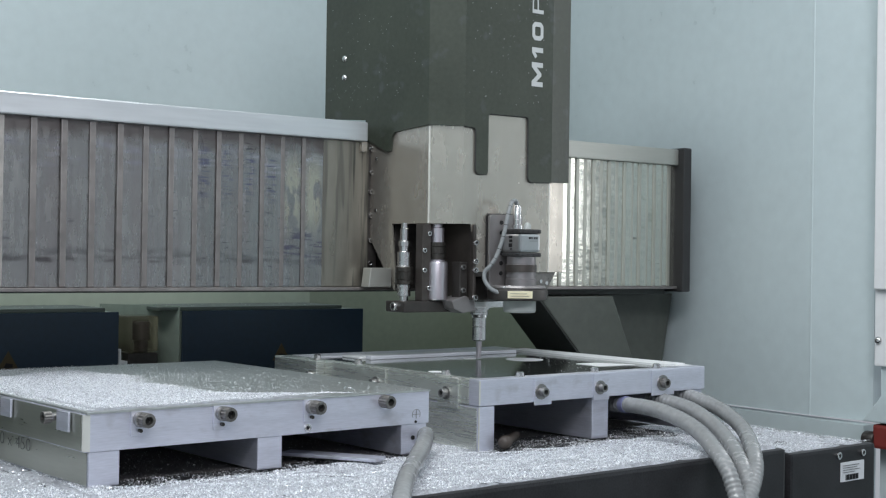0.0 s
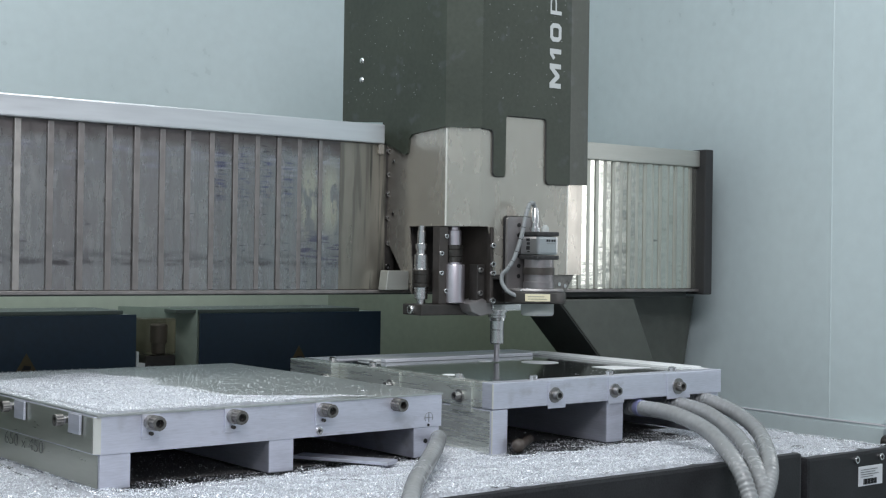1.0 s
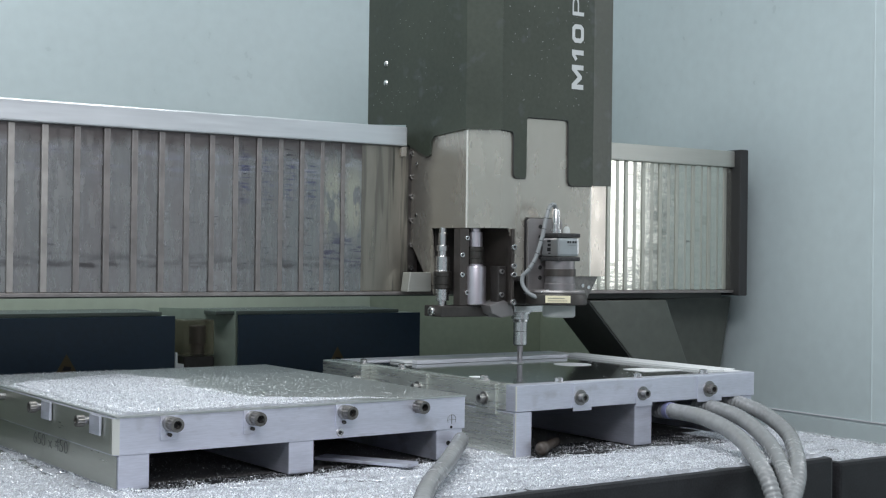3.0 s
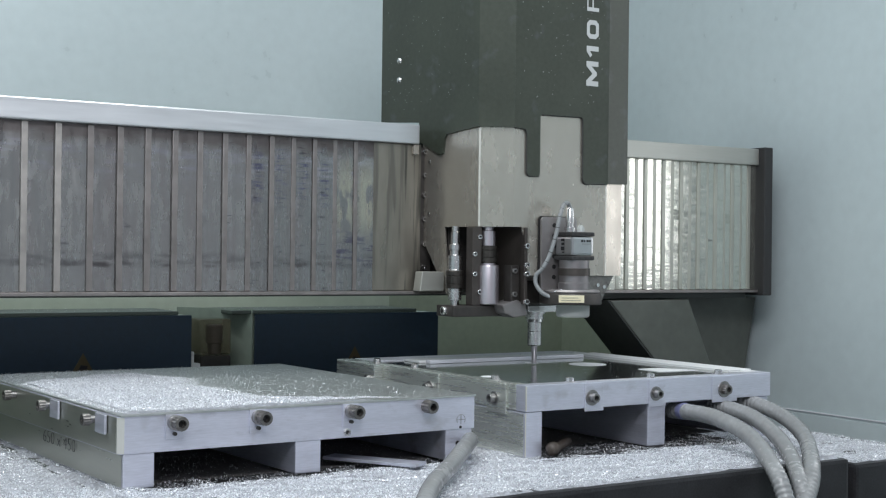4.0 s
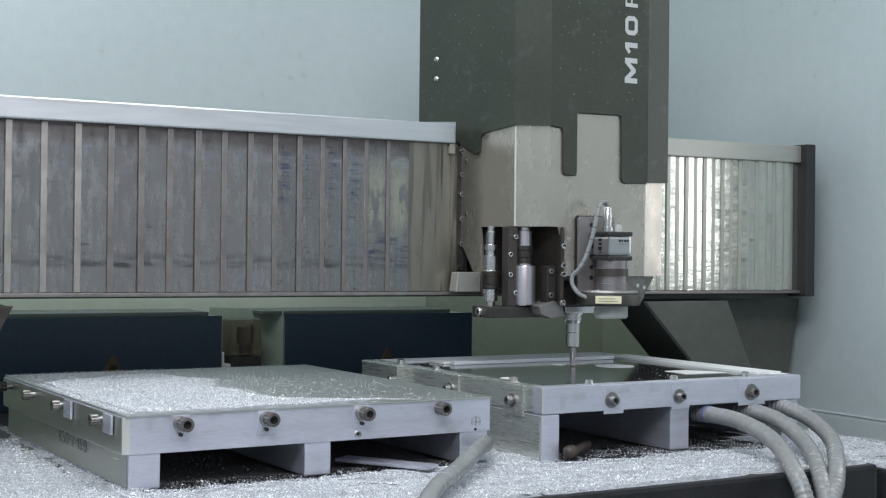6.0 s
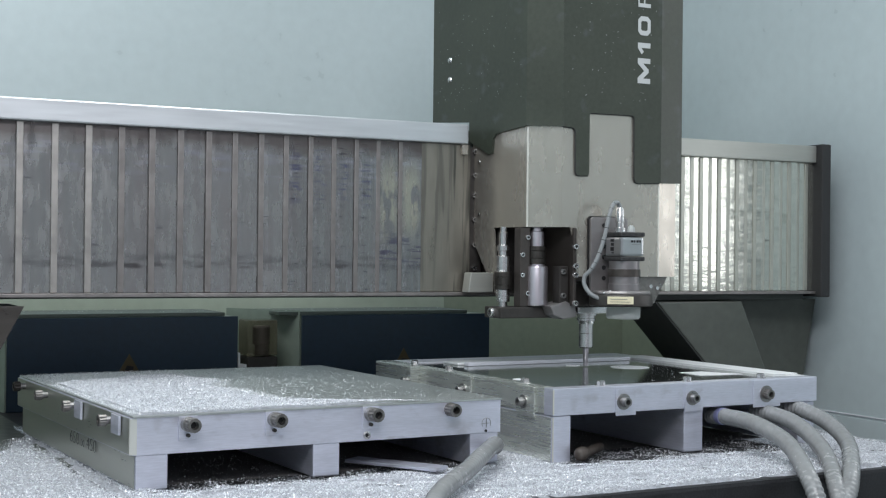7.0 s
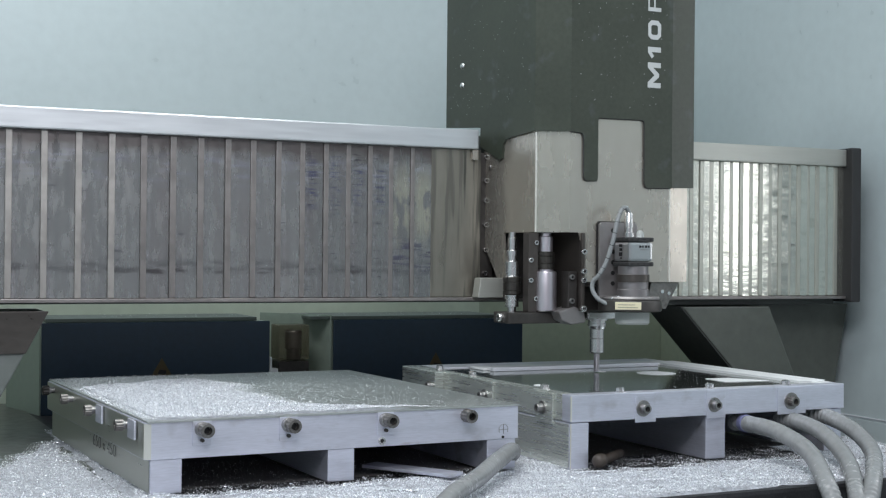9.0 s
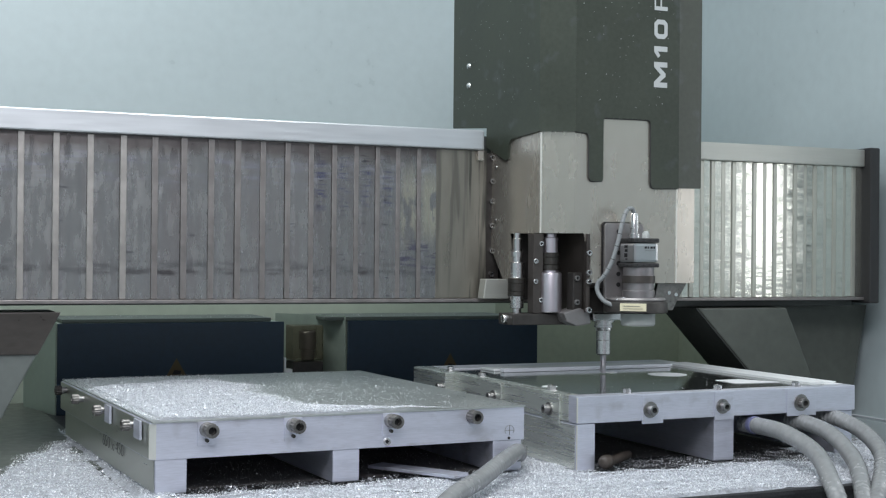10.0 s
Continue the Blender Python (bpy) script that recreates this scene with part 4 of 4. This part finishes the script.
for z in (0.312, 0.285, 0.262, 0.234, 0.205, 0.178):
    screw("carriage_screw", head, (0.4600 - HX, 0.2865 - HY, z - HZ), "y", 0.0030, 0.0035, CHROME)
part("wiper_block", prism([(0.4325 - HX, 0.1515 - HZ), (0.4640 - HX, 0.1515 - HZ), (0.4640 - HX, 0.1735 - HZ), (0.4355 - HX, 0.1735 - HZ)], 0.246 - HY, 0.262 - HY, "y", 0.001), RAIL_DIM, head, "grey steel wiper block")

# sensor pack
part("base_block", hbox(0.4400, 0.530, 0.186, 0.222, 0.1250, 0.1372, 0.0012), BLACKEN, head)
screw("end_screw", head, (0.4400 - HX, 0.2035 - HY, 0.1312 - HZ), "x", 0.0050, 0.004, CHROME)
part("bracket", prism(rel([(0.4645, 0.200), (0.4655, 0.1885), (0.4775, 0.1885), (0.4775, 0.200)]), 0.1375 - HZ, 0.2235 - HZ, "z", 0.0006), BRONZE, head, "brown oxidised bracket")
for x, z in ((0.4745, 0.213), (0.4680, 0.194), (0.4680, 0.172), (0.4745, 0.152)):
    screw("bracket_screw", head, (x - HX, 0.1885 - HY, z - HZ), "y", 0.0027, 0.002, CHROME)
c1 = part("connector", hlathe([(0.0039, 0.2245), (0.0039, 0.219), (0.0050, 0.218), (0.0050, 0.205), (0.0069, 0.204), (0.0069, 0.1985), (0.0056, 0.198), (0.0058, 0.193), (0.0081, 0.192), (0.0081, 0.1765), (0.0090, 0.176), (0.0090, 0.1560), (0.0076, 0.1555), (0.0076, 0.1425), (0.0050, 0.1420), (0.0050, 0.1370)], 0.4565, 0.2105), CHROME, head, "turned cable connector", 20)
part("knurled_ring", hlathe([(0.0095, 0.1755), (0.0102, 0.1745), (0.0102, 0.1700), (0.0097, 0.1695), (0.0102, 0.169), (0.0102, 0.1610), (0.0097, 0.1605), (0.0102, 0.1600), (0.0102, 0.1565), (0.0095, 0.1555)], 0.4565, 0.2105, 20), RING, c1, "dark worn knurled ring")
c2 = part("sensor_body", hlathe([(0.0060, 0.224), (0.0060, 0.2205), (0.0078, 0.2195), (0.0078, 0.2035), (0.0085, 0.203), (0.0085, 0.1825), (0.0118, 0.1815), (0.0122, 0.1800), (0.0122, 0.1395), (0.0115, 0.1385)], 0.4875, 0.1905), LILAC, head, "polished sensor sleeve", 20)
part("knurled_ring", hlathe([(0.0088, 0.2035), (0.0098, 0.2025), (0.0098, 0.1990), (0.0092, 0.1985), (0.0098, 0.198), (0.0098, 0.1910), (0.0092, 0.1905), (0.0098, 0.1900), (0.0098, 0.1850), (0.0088, 0.1840)], 0.4875, 0.1905, 20), RING, c2, "dark worn knurled ring")
part("valve_block", hbox(0.5045, 0.5155, 0.1700, 0.185, 0.1385, 0.182, 0.001), BLACKEN, head)
for z in (0.176, 0.150):
    screw("valve_screw", head, (0.5085 - HX, 0.170 - HY, z - HZ), "y", 0.003, 0.003)
part("edge_strip", hbox(0.5145, 0.5185, 0.1585, 0.1645, 0.1400, 0.2240, 0.0008), BRONZE, head)
for z in (0.2035, 0.1825, 0.1728, 0.1420):
    screw("strip_screw", head, (0.5165 - HX, 0.1585 - HY, z - HZ), "y", 0.0032, 0.0032, CHROME)
part("nozzle_block", prism([(0.492 - HX, 0.1385 - HZ), (0.512 - HX, 0.1440 - HZ), (0.524 - HX, 0.1385 - HZ), (0.526 - HX, 0.1265 - HZ), (0.508 - HX, 0.1240 - HZ), (0.496 - HX, 0.1290 - HZ)], 0.168 - HY, 0.195 - HY, "y", 0.0015), MOUNT, head, "worn cast nozzle block")

# inspection camera on its mount
part("mount_plate", prism([(0.5345 - HX, 0.150 - HZ), (0.5345 - HX, 0.2335 - HZ), (0.5370 - HX, 0.236 - HZ), (0.580 - HX, 0.236 - HZ), (0.5825 - HX, 0.2335 - HZ), (0.5825 - HX, 0.150 - HZ)], 0.1545 - HY, 0.1585 - HY, "y", 0.0006), MOUNT, head, "steel mounting plate with a row of holes")
for z in (0.227, 0.2155, 0.2040, 0.1925, 0.181, 0.1695):
    part("mount_hole", lathe([(0.0024, 0.0), (0.0024, -0.0008)], (0.5510 - HX, 0.1545 - HY, z - HZ), "y", 14), HOLE, head)
# black sheet added for the dark gap round the mounting plate
part("mount_gap", prism([(0.5335 - HX, 0.150 - HZ), (0.5335 - HX, 0.2340 - HZ), (0.5362 - HX, 0.2372 - HZ), (0.5808 - HX, 0.2372 - HZ), (0.5835 - HX, 0.2340 - HZ), (0.5835 - HX, 0.150 - HZ)], 0.1588 - HY, 0.1612 - HY, "y"), HOLE, head, "black sheet standing for the shaded gap")
CXC, CYC = 0.5650, 0.1355
vision = part("camera_body", hbox(CXC - 0.0152, CXC + 0.0152, CYC - 0.0152, CYC + 0.0152, 0.1935, 0.2145, 0.0030), CAM_SHELL, head, "silver industrial camera housing")
for z0, z1 in ((0.1885, 0.1932), (0.2148, 0.2195)):
    part("rim", hbox(CXC - 0.0160, CXC + 0.0160, CYC - 0.0160, CYC + 0.0160, z0, z1, 0.0012), RUBBER, vision, "black camera rim")
for k in range(4):
    for z in (0.191, 0.2172):
        part("rim_screw", lathe([(0.0010, 0), (0.0010, -0.0002)], (CXC - 0.0115 + 0.0077 * k - HX, CYC - 0.0160 - HY, z - HZ), "y", 10), HOLE, vision)
        part("rim_screw", lathe([(0.0010, 0), (0.0010, -0.0002)], (CXC - 0.0160 - HX, CYC - 0.0115 + 0.0077 * k - HY, z - HZ), "x", 10), HOLE, vision)
for z0, z1, w in ((0.1965, 0.1978, 0.0026), (0.1992, 0.2034, 0.0040), (0.2048, 0.2078, 0.0034), (0.2092, 0.2120, 0.0040)):
    part("logo_bar", hbox(CXC - 0.0158, CXC - 0.0150, CYC - 0.002, CYC - 0.002 + w * 1.4, z0, z1), BLACK, vision)
for k, w in enumerate((0.003, 0.0018, 0.003, 0.0022)):
    part("print_bar", hbox(CXC - 0.002 + k * 0.0036, CXC - 0.002 + k * 0.0036 + w * 0.8, CYC - 0.0157, CYC - 0.0150, 0.2085, 0.2108), BLACK, vision)
part("print_bar", hbox(CXC - 0.001, CXC + 0.010, CYC - 0.0157, CYC - 0.0150, 0.2060, 0.2066), BOLT, vision)
plug = part("plug", hlathe([(0.0062, 0.2195), (0.0062, 0.2245), (0.0045, 0.2250), (0.0045, 0.2300), (0.0050, 0.2305), (0.0046, 0.2445), (0.0034, 0.2465)], CXC - 0.0035, CYC + 0.004), CHROME, vision, "chromed cable plug", 40)
part("status_dome", hlathe([(0.0042, 0.2195), (0.0042, 0.2235), (0.0036, 0.2255), (0.0018, 0.2275)], CXC + 0.0085, CYC), FROST, vision, "clear plastic cap", 40)
lens = part("lens", hlathe([(0.0165, 0.1884), (0.0165, 0.1800), (0.0174, 0.1795), (0.0174, 0.1735), (0.0165, 0.1730), (0.0165, 0.1640), (0.0174, 0.1632), (0.0174, 0.1562)], CXC, CYC, 32), LENS, head, "lens barrel with focus rings", 35)
part("focus_ring", hlathe([(0.0177, 0.1795), (0.0177, 0.1715)], CXC, CYC, 32), BRONZE, lens, smooth=40)
ringlight = part("ring_light", hlathe([(0.0330, 0.1395), (0.0345, 0.1405), (0.0345, 0.1505), (0.0335, 0.1520), (0.0290, 0.1525)], CXC, CYC + 0.006, 40), BLACKEN, head, "black ring light housing", 35)
part("lid_ring", hlathe([(0.0318, 0.1526), (0.0322, 0.1540), (0.0310, 0.1560), (0.0180, 0.1562)], CXC, CYC + 0.006, 40), MOUNT, ringlight, "steel lid ring", 35)
part("diffuser", hlathe([(0.0185, 0.1394), (0.0185, 0.1275), (0.0170, 0.1255)], CXC + 0.002, CYC + 0.004, 32), FROST, ringlight, "frosted diffuser", 35)
tag = part("type_label", hsheet([(0, 0.1425), (0.0275, 0.1425), (0.0275, 0.1505), (0, 0.1505)], (0.5336, 0.1206), (0.5560, 0.1048), 0.0012), CREAM, ringlight, "cream type label")
for k, w in enumerate((0.021, 0.018)):
    part("print_line", hsheet([(0.003, 0.1447 + 0.0028 * k), (0.003 + w, 0.1447 + 0.0028 * k), (0.003 + w, 0.1451 + 0.0028 * k), (0.003, 0.1451 + 0.0028 * k)], (0.5333, 0.1202), (0.5557, 0.1044), 0.0006), PENCIL, tag)
part("tab_plate", prism([(0.612 - HX, 0.1708 - HZ), (0.650 - HX, 0.1708 - HZ), (0.637 - HX, 0.150 - HZ), (0.632 - HX, 0.1405 - HZ), (0.605 - HX, 0.1405 - HZ)], 0.172 - HY, 0.178 - HY, "y", 0.0008), KNURL, head, "flared steel tab with two screws")
for x, z in ((0.626, 0.160), (0.635, 0.158)):
    part("tab_screw", lathe([(0.0022, 0), (0.0022, -0.0015)], (x - HX, 0.172 - HY, z - HZ), "y", 12), CHROME, head)
loop = [(CXC - 0.0035, CYC + 0.004, 0.2460), (CXC - 0.008, CYC + 0.002, 0.2515), (CXC - 0.016, CYC - 0.001, 0.2490), (CXC - 0.0225, CYC - 0.003, 0.2360), (CXC - 0.0270, CYC - 0.002, 0.2150), (CXC - 0.0335, CYC + 0.001, 0.1920), (CXC - 0.0400, CYC + 0.005, 0.1785), (CXC - 0.0440, CYC + 0.010, 0.1715), (CXC - 0.0442, CYC + 0.010, 0.1620), (CXC - 0.0400, CYC + 0.005, 0.1530), (CXC - 0.0320, CYC + 0.000, 0.1480)]
lead = [Vector((a - HX, b - HY, c - HZ)) for a, b, c in loop]
cable = part("cable", tube(spline(lead, 12), 0.0024, 12), CABLE, head, "grey sleeved camera cable", 60)
for k in (22, 29, 36, 43, 50, 57, 64, 70):
    q = spline(lead, 12)
    part("cable_tie", tube([q[k], q[k].lerp(q[k + 1], 0.35)], 0.00255, 10), BLACK, cable)
part("cable_boot", tube([Vector(v) for v in (lead[-1], lead[-1] + Vector((0.012, 0.004, 0.001)))], 0.0042, 12), CHROME, head)

# chips caught between the ring light and the nozzle block
rng = random.Random(9)
caught = bmesh.new()
for k in range(46):
    q = Vector((rng.uniform(0.5345, 0.5465) - HX, rng.uniform(0.125, 0.150) - HY, 0.1532 - HZ + rng.uniform(-0.001, 0.0035)))
    vs = [caught.verts.new(q + Vector([rng.uniform(-0.0016, 0.0016) for c in range(3)])) for j in range(3)]
    caught.faces.new(vs)
tagged(part("caught_swarf", caught, SWARF, head), kind="stuff")

# spindle and cutter
part("nose_plate", hbox(0.538, 0.592, 0.185, 0.24, 0.1292, 0.1372, 0.001), CHROME, head)
part("nose_core", hbox(0.528, 0.600, 0.182, 0.25, 0.1375, 0.165, 0.002), BLACKEN, head)
part("spindle_nose", hlathe([(0.0125, 0.1290), (0.0125, 0.1265), (0.0100, 0.1262), (0.0100, 0.1232), (0.0106, 0.1228), (0.0106, 0.1205), (0.0092, 0.1200), (0.0096, 0.1172), (0.0082, 0.1165)], 0.5645, 0.2092, 28), CHROME, head, "stepped spindle nose", 20)
part("collet", hlathe([(0.0080, 0.1166), (0.0080, 0.1065), (0.0077, 0.106), (0.0080, 0.1055), (0.0080, 0.0905), (0.0072, 0.0893), (0.0040, 0.0890)], 0.5645, 0.2092, 28), CHROME, head, "polished collet holder", 20)
part("cutter", hlathe([(0.0034, 0.0895), (0.0034, 0.0815), (0.0031, 0.0810), (0.0031, 0.0690)], 0.5645, 0.2092, 16), LILAC, head, "single-flute milling cutter", 35)


# ---- swarf ----
def flakes(name, label, centres, size, seed, lift=0.0):
    """Curled flakes: two bent triangles each."""
    rng = np.random.default_rng(seed)
    n = len(centres)
    a, e, r = rng.uniform(0, 2 * np.pi, n), rng.normal(0, 0.55, n), rng.uniform(-1.2, 1.2, n)
    long = size * rng.uniform(0.5, 1.5, n)[:, None]
    wide = long * rng.uniform(0.25, 0.6, n)[:, None]
    u = np.stack([np.cos(a) * np.cos(e), np.sin(a) * np.cos(e), np.sin(e)], 1)
    s = np.stack([-np.sin(a), np.cos(a), 0 * a], 1)
    w = np.cross(u, s)
    v = s * np.cos(r)[:, None] + w * np.sin(r)[:, None]
    t = np.cross(u, v)
    c = centres + np.array([0, 0, lift])
    bend = wide * rng.uniform(0.2, 0.7, n)[:, None]
    co = np.stack([c - u * long / 2 + t * bend, c - v * wide / 2, c + v * wide / 2, c + u * long / 2 + t * bend], 1).reshape(-1, 3)
    idx = np.arange(n)[:, None] * 4
    tri = np.concatenate([idx + [0, 1, 2], idx + [1, 3, 2]], 1).reshape(-1, 3)
    me = bpy.data.meshes.new(name)
    me.from_pydata(co.tolist(), [], tri.tolist())
    me.materials.append(SWARF)
    return tagged(new(name, me), label, "swarf", kind="stuff")


def lump(x, y):
    return 0.5 + 0.5 * noise.noise((x * 28, y * 28, 3.1)) + 0.35 * noise.noise((x * 90, y * 90, 7.7))


def turned(p, deg, o=(0, 0)):
    a = radians(deg)
    return np.stack([o[0] + p[:, 0] * np.cos(a) - p[:, 1] * np.sin(a), o[1] + p[:, 0] * np.sin(a) + p[:, 1] * np.cos(a), p[:, 2]], 1)


def bed(name, label, x0, x1, y0, y1, step, z, amp, deg, keep):
    """A lumpy mat of trodden-down swarf under the loose flakes."""
    bm = bmesh.new()
    xs, ys = np.arange(x0, x1 + step / 2, step), np.arange(y0, y1 + step / 2, step)
    grid = {}
    for i, x in enumerate(xs):
        for j, y in enumerate(ys):
            k = keep(x, y)
            if k > 0.02:
                h = amp * k * (0.35 + 0.65 * max(0.0, lump(x, y))) * (0 if i in (0, len(xs) - 1) or j in (0, len(ys) - 1) else 1)
                q = turned(np.array([[x, y, z + h]]), deg)[0]
                grid[i, j] = bm.verts.new(q)
    for i, j in list(grid):
        q = [grid.get(c) for c in ((i, j), (i + 1, j), (i + 1, j + 1), (i, j + 1))]
        if all(q):
            bm.faces.new(q)
    me = bpy.data.meshes.new(name)
    bm.to_mesh(me)
    bm.free()
    me.materials.append(SWARF_BED)
    me.shade_smooth()
    return tagged(new(name, me), label, "swarf", kind="stuff")


def scatter(n, x0, x1, y0, y1, seed, keep, z, amp, deg, big=1.0):
    rng = np.random.default_rng(seed)
    p = np.stack([rng.uniform(x0, x1, n), rng.uniform(y0, y1, n), rng.uniform(0, 1, n)], 1)
    out = []
    for x, y, k in p:
        q = keep(x, y)
        if k < q:
            out.append((x, y, z + amp * min(1, q) * (0.35 + 0.65 * max(0.0, lump(x, y))) + 0.0006 * rng.uniform(0, 1)))
    return turned(np.array(out), deg)


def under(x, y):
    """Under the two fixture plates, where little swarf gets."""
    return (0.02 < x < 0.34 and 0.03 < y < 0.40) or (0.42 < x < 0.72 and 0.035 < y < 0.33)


def table_cover(x, y):
    k = 1.0
    if under(x, y):
        k = 0.06
    elif (0.02 < x < 0.34 and -0.012 < y < 0.03) or (0.41 < x < 0.72 and -0.042 < y < 0.035):
        k = 0.22 + 0.3 * noise.noise((x * 60, y * 60, 4))
    if x < -0.005:
        k *= max(0.0, min(1.0, (0.418 + 2.14 * x - y + 0.05 * noise.noise((x * 24, y * 24, 0))) * 14))
        if x > -0.013 - 0.012 * noise.noise((0, y * 20, 5)):
            k *= 0.35
    # thinner drifts towards the front edge
    if y < -0.03:
        k *= max(0.42, min(1.0, 0.90 + 1.1 * noise.noise((x * 22 + 3, y * 48, 8))))
    if y > 0.42:
        k *= max(0.0, 1 - (y - 0.42) * 8)
    return k


def plate_cover(x, y):
    """Dense to a wandering edge, running out in a tongue along the front, thin along the rear."""
    edge = 0.152 + 0.025 * noise.noise((x * 14, y * 14, 2.0)) + 0.10 * max(0.0, 0.055 - y) / 0.055 + 0.05 * max(0.0, y - 0.22)
    k = 1.0 / (1.0 + math.exp(max(-50.0, min(50.0, (x - edge) / 0.007))))
    rear = y - (0.262 + 0.47 * x + 0.02 * noise.noise((x * 30, y * 30, 6.0)))
    k *= max(0.15, 1.0 - max(0.0, rear) * 60)
    if x < 0.010:
        k *= 0.5
    return max(k, 0.05 * max(0.0, 1 - (x - edge) / 0.20), 0.004)


bed("swarf_bed", "matted aluminium swarf covering the granite table", -0.40, 0.682, -0.160, 0.44, 0.005, -0.0045, 0.0062, TURN, lambda x, y: max(0.0, table_cover(x, y) - 0.05))
# dust sheet in the plates' footprint, their shade put into its colour
dust = bed("dust_bed", "chip dust under the fixture plates, darkened for their shade", -0.01, 0.73, -0.03, 0.41, 0.01, -0.0029, 0.0008, TURN, lambda x, y: 1.0 if under(x, y) else 0.0)
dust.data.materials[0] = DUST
flakes("swarf", "loose bright aluminium swarf on the granite table", np.concatenate([scatter(260000, -0.40, 0.683, -0.160, 0.44, 11, table_cover, -0.0022, 0.0042, TURN), scatter(120000, -0.15, 0.683, -0.160, 0.02, 12, table_cover, -0.0022, 0.0046, TURN), scatter(24000, 0.716, 0.862, -0.146, 0.120, 14, lambda x, y: max(0.15, min(1.0, 0.80 + 0.6 * noise.noise((x * 40, y * 40, 1)))), -0.0126, 0.0030, TURN)]), 0.00135, 21)
bed("block_swarf_bed", "matted aluminium swarf covering the end block", 0.716, 0.860, -0.146, 0.120, 0.006, -0.0145, 0.0045, TURN, lambda x, y: max(0.0, min(1.0, 0.80 + 0.6 * noise.noise((x * 40, y * 40, 1)))))
plate_bed = bed("plate_swarf_bed", "matted aluminium swarf heaped on the fixture plate", 0.008, 0.34, 0.004, 0.390, 0.005, HL + 0.0004, 0.0032, 2.46, lambda x, y: max(0.0, plate_cover(x, y) - 0.30))
plate_flakes = flakes("plate_swarf", "loose bright aluminium swarf on the fixture plate", scatter(330000, 0.001, 0.350, -0.001, 0.394, 13, plate_cover, HL + 0.0016, 0.0034, 2.46), 0.00112, 22)


for ob in (plate_bed, plate_flakes):
    co = np.empty(len(ob.data.vertices) * 3)
    ob.data.vertices.foreach_get("co", co)
    co = turned(co.reshape(-1, 3), -2.46)
    co[:, 0] -= SKEW * co[:, 1]
    ob.data.vertices.foreach_set("co", turned(co, 2.46).ravel())


def stray(n, x0, x1, y0, y1, z, deg, o, seed):
    rng = np.random.default_rng(seed)
    p = np.stack([rng.uniform(x0, x1, n), rng.uniform(y0, y1, n), np.full(n, z)], 1)
    return turned(p, deg, o)


flakes("stray_swarf", "scattered single flakes of swarf on fixture and magazine lids", np.concatenate([stray(260, 0.004, 0.328, 0.004, 0.35, HR + 0.0004, 2.04, (0.3923, -0.009), 31), stray(160, 0.0, 0.267, 0.603, 0.70, 0.1167, 0, (0, 0), 32), stray(160, 0.341, 0.62, 0.603, 0.70, 0.1167, 0, (0, 0), 33)]), 0.0013, 23)


# ---- what moves ----
TRAVEL = [
    (0, -0.0000, -0.0000),
    (0.5, -0.0032, -0.0015),
    (1, -0.0010, -0.0057),
    (1.5, 0.0022, -0.0046),
    (2, 0.0024, 0.0007),
    (2.75, -0.0034, 0.0042),
    (3.5, -0.0106, 0.0012),
    (4, -0.0124, -0.0043),
    (4.5, -0.0115, -0.0093),
    (5, -0.0083, -0.0125),
    (5.5, -0.0048, -0.0140),
    (6, -0.0008, -0.0121),
    (6.75, 0.0022, -0.0066),
    (7.5, 0.0008, -0.0010),
    (8, -0.0028, 0.0020),
    (8.5, -0.0065, 0.0050),
    (9, -0.0122, 0.0044),
    (9.5, -0.0172, 0.0028),
    (10, -0.0209, -0.0010),
]


def motions():
    walk(gantry, [(t, pose(GX, GY + dy, GZ)) for t, dx, dy in TRAVEL])
    walk(head, [(t, pose(HX + dx, HY + dy, HZ)) for t, dx, dy in TRAVEL])
    for ob, share in MOVERS:
        o = ob.location.copy()
        if share > 0.01:
            walk(ob, [(t, pose(o.x + dx * share, o.y, o.z)) for t, dx, dy in TRAVEL])


motions()
